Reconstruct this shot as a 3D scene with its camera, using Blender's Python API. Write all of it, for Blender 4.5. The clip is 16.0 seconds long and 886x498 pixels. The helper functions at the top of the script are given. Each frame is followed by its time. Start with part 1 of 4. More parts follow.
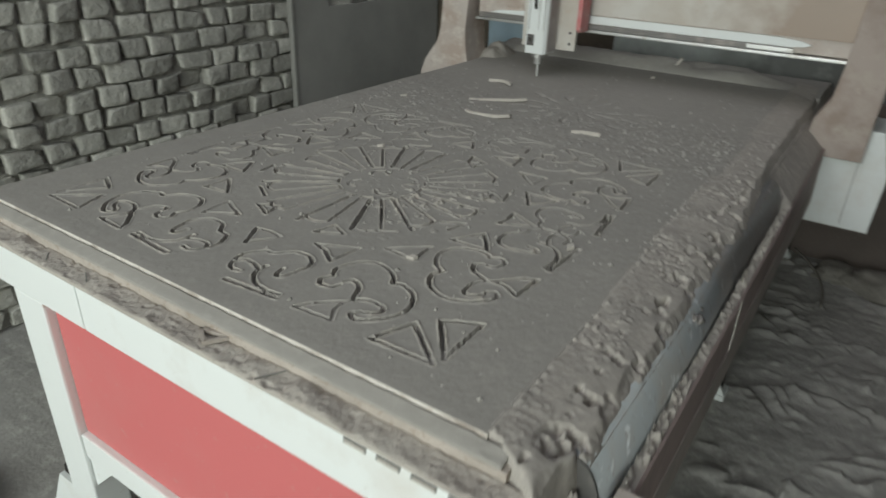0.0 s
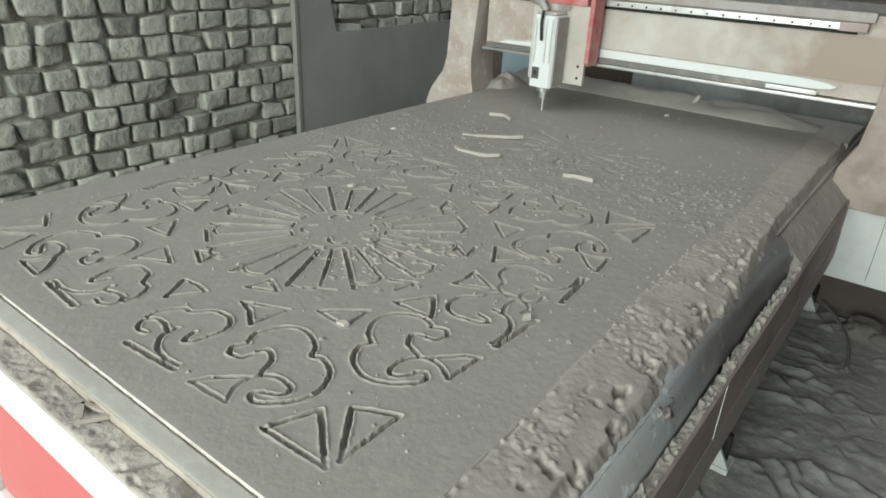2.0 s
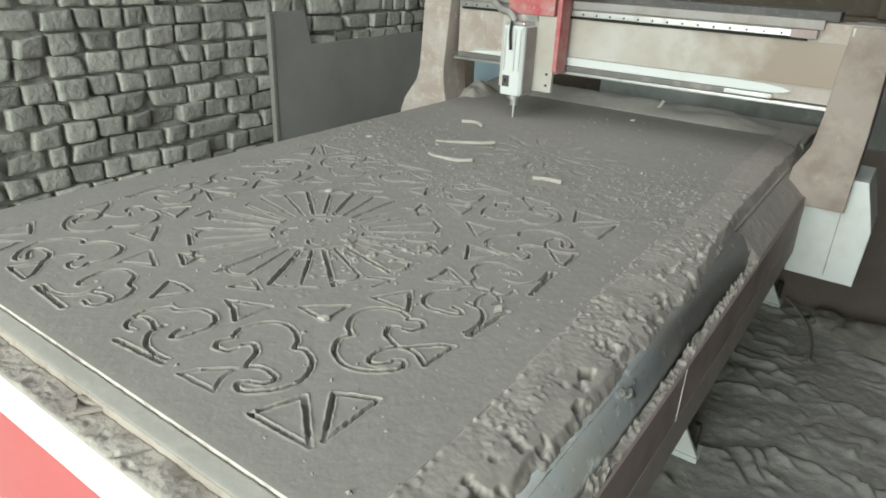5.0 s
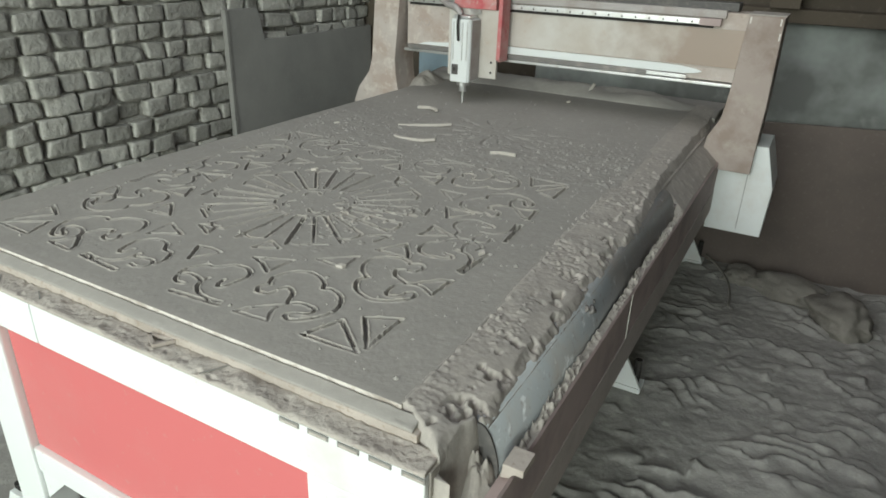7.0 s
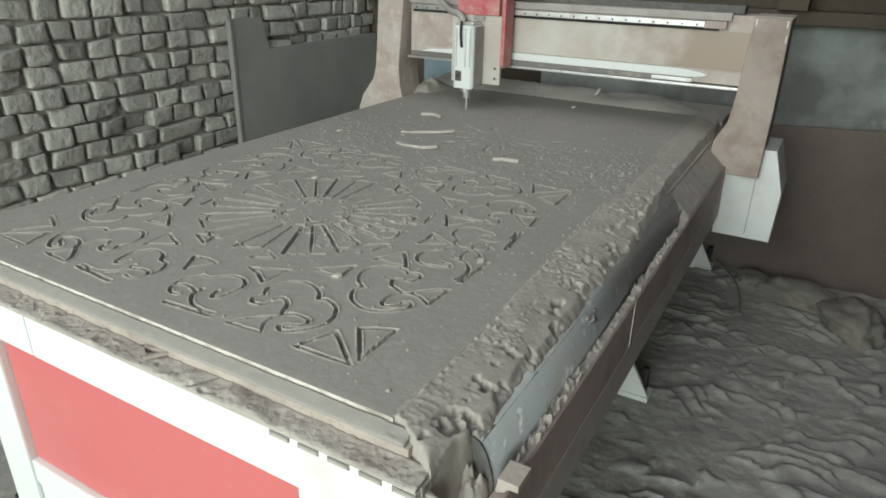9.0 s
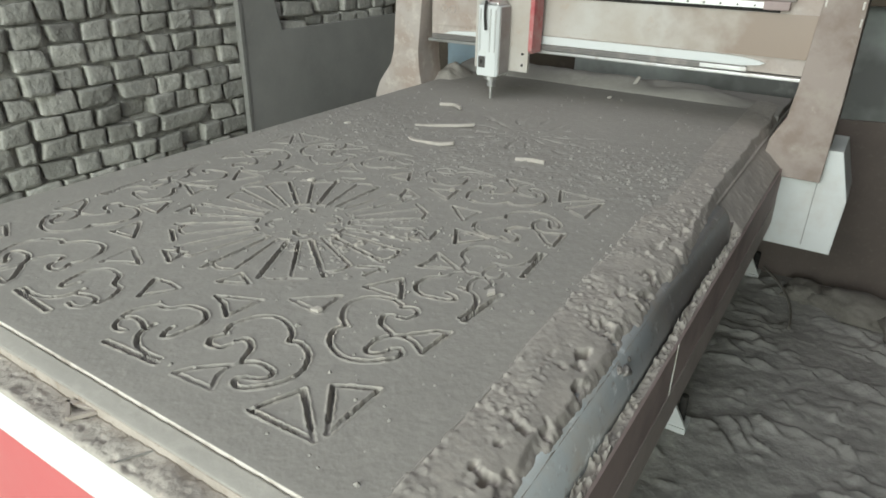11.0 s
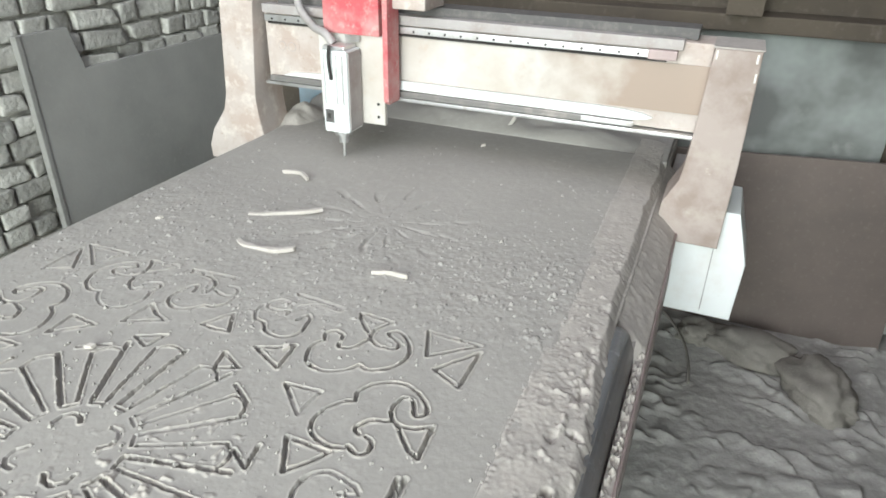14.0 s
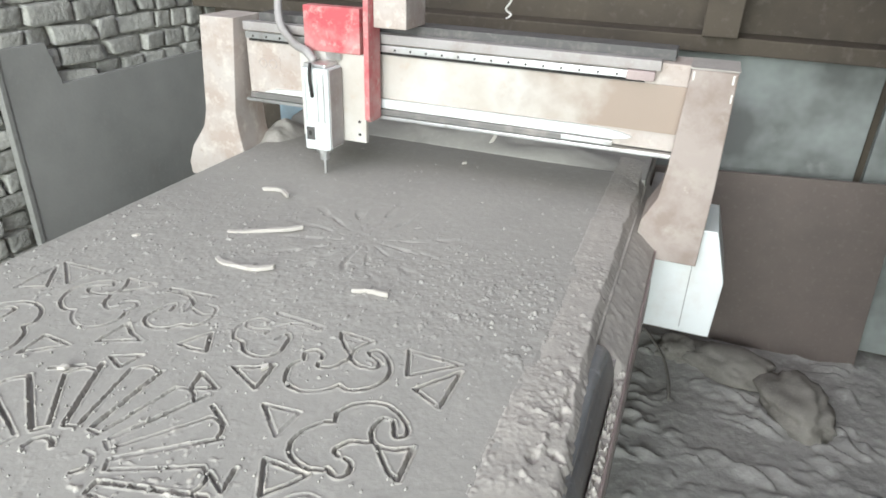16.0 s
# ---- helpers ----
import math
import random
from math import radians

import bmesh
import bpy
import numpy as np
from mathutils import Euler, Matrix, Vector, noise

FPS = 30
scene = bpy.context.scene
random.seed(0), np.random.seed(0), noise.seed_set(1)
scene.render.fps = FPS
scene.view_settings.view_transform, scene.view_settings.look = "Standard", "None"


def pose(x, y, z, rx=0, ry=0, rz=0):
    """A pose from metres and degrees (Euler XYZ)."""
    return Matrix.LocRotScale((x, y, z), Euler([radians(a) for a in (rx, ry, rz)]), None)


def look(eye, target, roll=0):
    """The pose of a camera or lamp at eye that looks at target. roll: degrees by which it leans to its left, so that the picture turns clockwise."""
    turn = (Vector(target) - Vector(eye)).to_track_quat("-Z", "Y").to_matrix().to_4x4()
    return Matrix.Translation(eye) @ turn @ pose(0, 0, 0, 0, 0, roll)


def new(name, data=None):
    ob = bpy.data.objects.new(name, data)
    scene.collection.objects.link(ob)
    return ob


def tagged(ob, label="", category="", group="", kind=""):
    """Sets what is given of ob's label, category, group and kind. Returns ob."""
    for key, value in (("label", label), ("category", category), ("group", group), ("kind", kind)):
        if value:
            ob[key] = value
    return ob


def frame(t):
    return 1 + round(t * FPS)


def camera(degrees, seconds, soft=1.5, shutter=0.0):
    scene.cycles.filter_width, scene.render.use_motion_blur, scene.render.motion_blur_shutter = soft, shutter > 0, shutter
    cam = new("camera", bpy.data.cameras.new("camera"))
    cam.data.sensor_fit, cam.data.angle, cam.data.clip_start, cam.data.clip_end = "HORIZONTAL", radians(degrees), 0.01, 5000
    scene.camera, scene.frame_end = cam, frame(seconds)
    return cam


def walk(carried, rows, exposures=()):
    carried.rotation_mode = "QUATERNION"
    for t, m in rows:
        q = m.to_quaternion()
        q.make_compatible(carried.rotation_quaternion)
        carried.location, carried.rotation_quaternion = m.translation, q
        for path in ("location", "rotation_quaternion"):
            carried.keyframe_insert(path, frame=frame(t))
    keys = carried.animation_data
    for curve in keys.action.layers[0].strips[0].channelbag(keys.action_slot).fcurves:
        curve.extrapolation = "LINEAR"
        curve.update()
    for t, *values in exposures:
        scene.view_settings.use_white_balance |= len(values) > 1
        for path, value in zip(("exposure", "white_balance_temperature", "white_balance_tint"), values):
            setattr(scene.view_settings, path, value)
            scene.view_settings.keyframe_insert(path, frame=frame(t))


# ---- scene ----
cam = camera(67.6, 16.0, soft=1.7, shutter=0.5)
PATH = [
    (0, (1.4968, -0.5306, 1.3195), (0.3999, 1.1382, 0.3164), 2.1),
    (0.5, (1.4968, -0.3775, 1.3329), (0.277, 1.1941, 0.3153), 4.3),
    (1, (1.5147, -0.3496, 1.3407), (0.2848, 1.2343, 0.3578), 3.1),
    (1.5, (1.5314, -0.3306, 1.3452), (0.3206, 1.2834, 0.3868), 2.7),
    (2, (1.5336, -0.315, 1.3318), (0.3206, 1.3058, 0.3846), 2.8),
    (2.5, (1.5437, -0.315, 1.3318), (0.3306, 1.3058, 0.3857), 2.5),
    (3, (1.5537, -0.3195, 1.3307), (0.3396, 1.3058, 0.3958), 2.3),
    (5.5, (1.5895, -0.401, 1.3419), (0.4725, 1.3035, 0.427), 2.4),
    (6, (1.604, -0.5116, 1.3497), (0.5898, 1.2388, 0.4025), 1.8),
    (6.5, (1.6163, -0.6021, 1.353), (0.6412, 1.1684, 0.4036), 1.7),
    (7, (1.6208, -0.6345, 1.3608), (0.6512, 1.1539, 0.4371), 2.1),
    (7.5, (1.6308, -0.6333, 1.3608), (0.6501, 1.1516, 0.4427), 1.7),
    (8, (1.642, -0.63, 1.3631), (0.6512, 1.1561, 0.4572), 1.6),
    (8.5, (1.6431, -0.6278, 1.362), (0.6456, 1.1561, 0.4605), 1.4),
    (11, (1.5537, -0.3697, 1.3374), (0.4703, 1.3303, 0.3756), 1.1),
    (11.5, (1.5482, -0.3351, 1.3396), (0.4457, 1.3505, 0.3723), 1.0),
    (12, (1.5482, -0.3206, 1.3318), (0.4345, 1.3583, 0.3656), 0.8),
    (12.5, (1.5102, -0.2792, 1.3519), (0.5942, 1.5035, 0.3645), 1.8),
    (13, (1.4443, -0.1206, 1.4301), (0.573, 1.69, 0.4527), 2.3),
    (13.5, (1.3974, 0.0357, 1.477), (0.6244, 1.8922, 0.5041), 2.7),
    (14, (1.3962, 0.1005, 1.5083), (0.6523, 1.9279, 0.4605), 1.2),
    (14.5, (1.3951, 0.1128, 1.5183), (0.6613, 1.9581, 0.4929), 1.4),
    (15, (1.403, 0.1184, 1.5172), (0.6646, 1.9592, 0.4873), 1.1),
    (15.5, (1.3996, 0.1139, 1.5128), (0.6758, 1.9615, 0.4862), 1.5),
    (16, (1.3962, 0.105, 1.5116), (0.6992, 1.9782, 0.513), 2.0),
]
EXPOSURES = [
    (0.0, -0.25, 6500, 10), (0.5, 0.12, 6500, 10), (1.0, 0.3, 6500, 8), (1.5, 0.42, 6500, 7), (3.0, 0.52, 6500, 6), (5.5, 0.50, 6500, 6), (7.0, 0.24, 6500, 8), (8.5, 0.24, 6500, 8),
    (11.0, 0.40, 6500, 9), (12.0, 0.50, 6500, 8), (12.5, 0.68, 6550, 9), (13.0, 0.5, 6600, 8), (13.5, 0.76, 6600, 8), (14.0, 1.32, 6300, 12), (14.5, 1.33, 6250, 13), (16.0, 1.31, 6250, 13)]
walk(cam, [(t, look(eye, target, roll)) for t, eye, target, roll in PATH], EXPOSURES)

# ---- world, daylight and exposure ----
world = bpy.data.worlds.new("world")
scene.world = world
world.use_nodes = True
sky = world.node_tree.nodes.new("ShaderNodeTexSky")
sky.sky_type, sky.sun_disc = "NISHITA", False
sky.sun_elevation, sky.sun_rotation = radians(48), radians(200)
haze = world.node_tree.nodes.new("ShaderNodeHueSaturation")
haze.inputs["Saturation"].default_value = 0.25
world.node_tree.links.new(sky.outputs[0], haze.inputs["Color"])
world.node_tree.links.new(haze.outputs[0], world.node_tree.nodes["Background"].inputs[0])
world.node_tree.nodes["Background"].inputs[1].default_value = 0.15


def area(name, eye, target, width, height, watts, colour):
    data = bpy.data.lights.new(name, "AREA")
    data.shape, data.size, data.size_y, data.energy, data.color = "RECTANGLE", width, height, watts, colour
    ob = new(name, data)
    ob.matrix_world = look(eye, target)
    return ob


# sky light through the open front, under the edge of the roof
area("open_front_daylight", (1.55, -4.6, 2.2), (0.65, 0.9, 0.75), 4.4, 2.5, 268, (0.91, 1.0, 0.93))


# ---- materials ----
def material(name, colour, rough=0.8, metal=0.0, spots=(), bump=0.0, bump_scale=80.0, random_tint=0.0, spec=0.3, coat=0.0, depth=0.004):
    """spots: (scale, from, to, colour) layers of noise laid over the base colour, at sizes in metres."""
    mat = bpy.data.materials.new(name)
    mat.use_nodes = True
    n, l = mat.node_tree.nodes, mat.node_tree.links
    bsdf = n["Principled BSDF"]
    bsdf.inputs["Roughness"].default_value, bsdf.inputs["Metallic"].default_value = rough, metal
    bsdf.inputs["Specular IOR Level"].default_value = spec
    bsdf.inputs["Coat Weight"].default_value = coat
    geo = n.new("ShaderNodeNewGeometry")
    base = n.new("ShaderNodeRGB")
    base.outputs[0].default_value = (*colour, 1)
    out = base.outputs[0]
    for k, (scale, lo, hi, tint) in enumerate(spots):
        tex = n.new("ShaderNodeTexNoise")
        tex.inputs["Scale"].default_value, tex.inputs["Detail"].default_value = scale, 5
        tex.inputs["Roughness"].default_value = 0.62
        shift = n.new("ShaderNodeVectorMath")
        shift.inputs[1].default_value = (k * 3.7, k * 1.9, k * 5.3)
        l.new(geo.outputs["Position"], shift.inputs[0])
        l.new(shift.outputs[0], tex.inputs["Vector"])
        ramp = n.new("ShaderNodeMapRange")
        ramp.inputs[1].default_value, ramp.inputs[2].default_value = lo, hi
        l.new(tex.outputs["Fac"], ramp.inputs[0])
        mix = n.new("ShaderNodeMix")
        mix.data_type = "RGBA"
        l.new(ramp.outputs[0], mix.inputs["Factor"])
        l.new(out, mix.inputs["A"])
        mix.inputs["B"].default_value = (*tint, 1)
        out = mix.outputs["Result"]
    if random_tint:
        info = n.new("ShaderNodeObjectInfo")
        val = n.new("ShaderNodeMapRange")
        val.inputs[3].default_value, val.inputs[4].default_value = 1 - random_tint, 1 + random_tint
        l.new(info.outputs["Random"], val.inputs[0])
        hsv = n.new("ShaderNodeHueSaturation")
        l.new(val.outputs[0], hsv.inputs["Value"])
        l.new(out, hsv.inputs["Color"])
        out = hsv.outputs[0]
    l.new(out, bsdf.inputs["Base Color"])
    if bump:
        tex = n.new("ShaderNodeTexNoise")
        tex.inputs["Scale"].default_value, tex.inputs["Detail"].default_value = bump_scale, 6
        l.new(geo.outputs["Position"], tex.inputs["Vector"])
        bmp = n.new("ShaderNodeBump")
        bmp.inputs["Strength"].default_value, bmp.inputs["Distance"].default_value = bump, depth
        l.new(tex.outputs["Fac"], bmp.inputs["Height"])
        l.new(bmp.outputs[0], bsdf.inputs["Normal"])
    return mat


DUST = (0.350, 0.332, 0.302)
M = {
    "board": material("dusty_mdf", DUST, 0.95, spots=((3.0, 0.4, 0.75, (0.318, 0.302, 0.276)), (45, 0.5, 0.8, (0.39, 0.370, 0.336))), bump=0.12, bump_scale=220, spec=0.1),
    "edge": material("raw_mdf_edge", (0.46, 0.41, 0.365), 0.9, spots=((12, 0.45, 0.7, (0.35, 0.308, 0.268)), (90, 0.55, 0.75, (0.30, 0.24, 0.19))), bump=0.3, spec=0.1),
    "top_edge": material("bare_mdf_rim", (0.64, 0.60, 0.55), 0.9, spots=((60, 0.5, 0.8, (0.40, 0.34, 0.285)), (14, 0.52, 0.68, (0.36, 0.315, 0.275))), bump=0.2, spec=0.1),
    "heap": material("loose_mdf_dust", (0.41, 0.378, 0.340), 1.0, spots=((9, 0.4, 0.7, (0.355, 0.331, 0.30)), (70, 0.5, 0.75, (0.46, 0.42, 0.376))), bump=0.22, bump_scale=120, spec=0.05),
    "crust": material("crusty_bed_dust", (0.46, 0.425, 0.378), 1.0, spots=((8, 0.42, 0.7, (0.37, 0.335, 0.30)), (55, 0.60, 0.72, (0.32, 0.29, 0.262)), (110, 0.55, 0.75, (0.47, 0.41, 0.36))), bump=0.7, bump_scale=120, spec=0.05),
    "floor": material("dust_covered_floor", (0.37, 0.358, 0.335), 0.95, spots=((1.6, 0.35, 0.7, (0.285, 0.276, 0.258)), (25, 0.5, 0.75, (0.47, 0.455, 0.425))), bump=0.5, bump_scale=90, spec=0.15),
    "brick": material("dusty_brick", (0.43, 0.420, 0.376), 0.95, spots=((14, 0.4, 0.7, (0.36, 0.352, 0.318)), (60, 0.5, 0.78, (0.58, 0.565, 0.515)), (5, 0.52, 0.68, (0.31, 0.302, 0.27))), bump=1.0, bump_scale=42, random_tint=0.22, spec=0.1, depth=0.008),
    "mortar": material("recessed_mortar", (0.44, 0.428, 0.39), 1.0, spots=((30, 0.45, 0.7, (0.24, 0.234, 0.214)),), bump=1.0, bump_scale=45, spec=0.05),
    "white": material("white_painted_steel", (0.75, 0.775, 0.76), 0.45, spots=((5, 0.56, 0.8, (0.66, 0.64, 0.60)), (40, 0.66, 0.8, (0.50, 0.44, 0.38))), bump=0.06, spec=0.4),
    "red": material("red_painted_panel", (0.60, 0.155, 0.155), 0.5, spots=((2.5, 0.45, 0.75, (0.585, 0.195, 0.185)), (40, 0.62, 0.8, (0.55, 0.25, 0.22))), bump=0.05, spec=0.4),
    "red_dusty": material("dusty_red_paint", (0.50, 0.10, 0.11), 0.6, spots=((9, 0.42, 0.62, (0.55, 0.27, 0.255)), (40, 0.55, 0.75, (0.52, 0.42, 0.37))), bump=0.15, spec=0.3),
    "brown": material("brown_painted_frame", (0.44, 0.35, 0.33), 0.6, spots=((7, 0.45, 0.7, (0.31, 0.245, 0.232)), (50, 0.55, 0.8, (0.39, 0.33, 0.305))), bump=0.15, spec=0.3),
    "gantry": material("dusty_cream_casting", (0.50, 0.445, 0.405), 0.7, spots=((7, 0.42, 0.62, (0.43, 0.35, 0.30)), (24, 0.52, 0.7, (0.60, 0.55, 0.49)), (90, 0.6, 0.8, (0.36, 0.27, 0.21))), bump=0.2, spec=0.25),
    "leg": material("dust_caked_casting", (0.40, 0.34, 0.305), 0.85, spots=((6, 0.44, 0.60, (0.31, 0.25, 0.215)), (11, 0.54, 0.68, (0.43, 0.375, 0.33)), (30, 0.68, 0.80, (0.55, 0.48, 0.41))), bump=0.25, spec=0.15),
    "face": material("brushed_cream_face", (0.59, 0.565, 0.52), 0.35, spots=((4, 0.45, 0.7, (0.49, 0.44, 0.38)), (30, 0.6, 0.78, (0.50, 0.41, 0.33))), bump=0.08, spec=0.5),
    "alu": material("worn_aluminium", (0.62, 0.62, 0.61), 0.38, 0.9, spots=((20, 0.5, 0.75, (0.45, 0.42, 0.39)),), bump=0.06),
    # bluish white layer paints the guard's highlight streak; the brown layers are dust
    "rail": material("dusty_highlit_steel", (0.36, 0.38, 0.392), 0.33, 0.2, spots=((6, 0.5, 0.68, (0.37, 0.345, 0.315)), (26, 0.58, 0.72, (0.72, 0.74, 0.75)), (60, 0.58, 0.75, (0.27, 0.24, 0.215))), bump=0.12, spec=0.5),
    # darker steel tone for the lower guide rail and the dirt clumps
    "rail_shade": material("dark_rail_steel", (0.20, 0.19, 0.18), 0.5, 0.3, spots=((14, 0.5, 0.7, (0.32, 0.29, 0.265)),), bump=0.1),
    "dark": material("dark_gap", (0.035, 0.033, 0.031), 0.8, spots=((20, 0.5, 0.7, (0.06, 0.055, 0.05)),), bump=0.2),
    "black": material("black_rubber", (0.11, 0.105, 0.10), 0.6, spots=((40, 0.5, 0.75, (0.19, 0.175, 0.16)),), bump=0.1),
    "headboard": material("grey_dusted_board", (0.34, 0.334, 0.31), 0.85, spots=((2.5, 0.4, 0.7, (0.27, 0.266, 0.248)), (50, 0.55, 0.8, (0.335, 0.327, 0.302))), bump=0.15, spec=0.15),
    "lean_edge": material("dusted_board_edge", (0.27, 0.265, 0.245), 0.9, spots=((20, 0.5, 0.75, (0.20, 0.19, 0.175)),), bump=0.2, spec=0.1),
    "brownboard": material("brown_hardboard", (0.18, 0.148, 0.13), 0.75, spots=((3, 0.4, 0.7, (0.145, 0.122, 0.108)), (60, 0.55, 0.8, (0.21, 0.178, 0.155))), bump=0.12, spec=0.2),
    "panel": material("pale_painted_panel", (0.38, 0.41, 0.385), 0.6, spots=((1.3, 0.42, 0.60, (0.16, 0.165, 0.154)), (9, 0.6, 0.85, (0.33, 0.34, 0.315))), bump=0.08, spec=0.3),
    "backwall": material("grimy_back_wall", (0.105, 0.088, 0.068), 0.9, spots=((3, 0.4, 0.7, (0.07, 0.06, 0.05)), (30, 0.55, 0.8, (0.15, 0.13, 0.11))), bump=0.3, spec=0.1),
    "ceiling": material("dark_ceiling", (0.16, 0.15, 0.135), 0.95, spots=((1.2, 0.4, 0.7, (0.11, 0.10, 0.09)),), bump=0.3, spec=0.1),
    "yard": material("bare_earth_yard", (0.26, 0.22, 0.17), 1.0, spots=((1.2, 0.4, 0.7, (0.2, 0.17, 0.135)), (15, 0.5, 0.8, (0.31, 0.27, 0.215))), bump=0.5, spec=0.05),
    "blue": material("faded_blue_plastic", (0.40, 0.53, 0.60), 0.55, spots=((8, 0.45, 0.75, (0.34, 0.42, 0.46)),), bump=0.05),
    "sack": material("dusty_sacking", (0.275, 0.256, 0.228), 0.95, spots=((6, 0.4, 0.7, (0.205, 0.19, 0.17)), (120, 0.5, 0.8, (0.31, 0.288, 0.258))), bump=0.4, bump_scale=300, spec=0.05),
    "flange": material("pale_flange", (0.46, 0.41, 0.38), 0.8, spots=((9, 0.45, 0.7, (0.40, 0.355, 0.325)), (60, 0.55, 0.8, (0.36, 0.315, 0.28))), bump=0.15, spec=0.2),
    "dusty_metal": material("dusty_dull_metal", (0.40, 0.375, 0.36), 0.6, 0.2, spots=((10, 0.45, 0.7, (0.33, 0.29, 0.265)), (50, 0.55, 0.8, (0.48, 0.45, 0.42))), bump=0.15, spec=0.3),
    "chip": material("fresh_mdf_offcut", (0.50, 0.465, 0.42), 0.9, spots=((60, 0.5, 0.8, (0.42, 0.385, 0.345)),), bump=0.2, spec=0.1),
    "mark": material("dark_label", (0.10, 0.095, 0.09), 0.5, spots=((90, 0.5, 0.7, (0.16, 0.15, 0.14)),)),
    "paint_spot": material("white_paint_splash", (0.72, 0.70, 0.65), 0.7, spots=((70, 0.5, 0.8, (0.5, 0.46, 0.41)),)),
}

nodes, links = M["board"].node_tree.nodes, M["board"].node_tree.links
fresh = nodes.new("ShaderNodeAttribute")
fresh.attribute_name = "fresh"
blend = nodes.new("ShaderNodeMix")
blend.data_type = "RGBA"
blend.inputs["B"].default_value = (0.46, 0.42, 0.365, 1)
links.new(fresh.outputs["Fac"], blend.inputs["Factor"])
links.new(nodes["Principled BSDF"].inputs["Base Color"].links[0].from_socket, blend.inputs["A"])
links.new(blend.outputs["Result"], nodes["Principled BSDF"].inputs["Base Color"])

# the face plate's brown stain spreads in from its worn end
M["stained_face"] = M["face"].copy()
M["stained_face"].name = "stained_cream_face"
nodes, links = M["stained_face"].node_tree.nodes, M["stained_face"].node_tree.links
place, split, blot, spread, add = [nodes.new("ShaderNode" + k) for k in ("NewGeometry", "SeparateXYZ", "TexNoise", "MapRange", "Math")]
links.new(place.outputs["Position"], split.inputs[0])
links.new(place.outputs["Position"], blot.inputs["Vector"])
blot.inputs["Scale"].default_value, blot.inputs["Detail"].default_value = 9, 6
spread.inputs[1].default_value, spread.inputs[2].default_value = 0.62, 1.28
spread.clamp = False
links.new(split.outputs["X"], spread.inputs[0])
add.operation = "MULTIPLY_ADD"
links.new(blot.outputs["Fac"], add.inputs[0])
add.inputs[1].default_value = 1.3
links.new(spread.outputs[0], add.inputs[2])
sharp = nodes.new("ShaderNodeMapRange")
sharp.inputs[1].default_value, sharp.inputs[2].default_value = 1.02, 1.55
links.new(add.outputs[0], sharp.inputs[0])
stain = nodes.new("ShaderNodeMix")
stain.data_type = "RGBA"
stain.inputs["B"].default_value = (0.335, 0.26, 0.205, 1)
links.new(sharp.outputs[0], stain.inputs["Factor"])
links.new(nodes["Principled BSDF"].inputs["Base Color"].links[0].from_socket, stain.inputs["A"])
links.new(stain.outputs["Result"], nodes["Principled BSDF"].inputs["Base Color"])

# ---- mesh helpers ----
def box(bm, x0, x1, y0, y1, z0, z1, bevel=0.0, m=None):
    made = bmesh.ops.create_cube(bm, size=1, matrix=Matrix.Translation(((x0 + x1) / 2, (y0 + y1) / 2, (z0 + z1) / 2)) @ Matrix.Diagonal((x1 - x0, y1 - y0, z1 - z0, 1)))
    if bevel:
        edges = list({e for v in made["verts"] for e in v.link_edges})
        made = bmesh.ops.bevel(bm, geom=edges, offset=bevel, segments=2, affect="EDGES", profile=0.6)
    if m is not None:
        bmesh.ops.transform(bm, matrix=m, verts=list({v for f in made["faces"] for v in f.verts}) if "faces" in made else made["verts"])
    return bm


def prism(bm, outline, lo, hi, axis="y", bevel=0.0):
    """An outline of (a, b) swept along an axis: axis y takes (x, z), axis x takes (y, z), axis z takes (x, y)."""
    put = {"y": lambda a, b, c: (a, c, b), "x": lambda a, b, c: (c, a, b), "z": lambda a, b, c: (a, b, c)}[axis]
    low = [bm.verts.new(put(a, b, lo)) for a, b in outline]
    high = [bm.verts.new(put(a, b, hi)) for a, b in outline]
    faces = [bm.faces.new(low), bm.faces.new(high[::-1])]
    k = len(outline)
    for i in range(k):
        faces.append(bm.faces.new((low[i], high[i], high[(i + 1) % k], low[(i + 1) % k])))
    bmesh.ops.recalc_face_normals(bm, faces=faces)
    if bevel:
        edges = list({e for f in faces[:2] for e in f.edges})
        bmesh.ops.bevel(bm, geom=edges, offset=bevel, segments=2, affect="EDGES", profile=0.6)
    return bm


def tube(bm, points, radius, sides=10):
    """A round bar or cable through points."""
    pts = [Vector(p) for p in points]
    rings = []
    for i, p in enumerate(pts):
        d = (pts[min(i + 1, len(pts) - 1)] - pts[max(i - 1, 0)]).normalized()
        a = d.orthogonal().normalized() if not rings else (last - d * last.dot(d)).normalized()
        last = a
        b = d.cross(a)
        rings.append([bm.verts.new(p + radius * (a * math.cos(t) + b * math.sin(t))) for t in (2 * math.pi * k / sides for k in range(sides))])
    for r, s in zip(rings, rings[1:]):
        for k in range(sides):
            bm.faces.new((r[k], r[(k + 1) % sides], s[(k + 1) % sides], s[k]))
    bm.faces.new(rings[0][::-1])
    bm.faces.new(rings[-1])
    return bm


def smooth_path(points, steps=8):
    """Catmull-Rom curve through points."""
    p = [Vector(q) for q in points]
    p = [p[0] * 2 - p[1]] + p + [p[-1] * 2 - p[-2]]
    out = []
    for i in range(1, len(p) - 2):
        for k in range(steps):
            t = k / steps
            out.append(0.5 * (2 * p[i] + (p[i + 1] - p[i - 1]) * t + (2 * p[i - 1] - 5 * p[i] + 4 * p[i + 1] - p[i + 2]) * t * t + (3 * p[i] - 3 * p[i + 1] + p[i + 2] - p[i - 1]) * t ** 3))
    return out + [p[-2]]


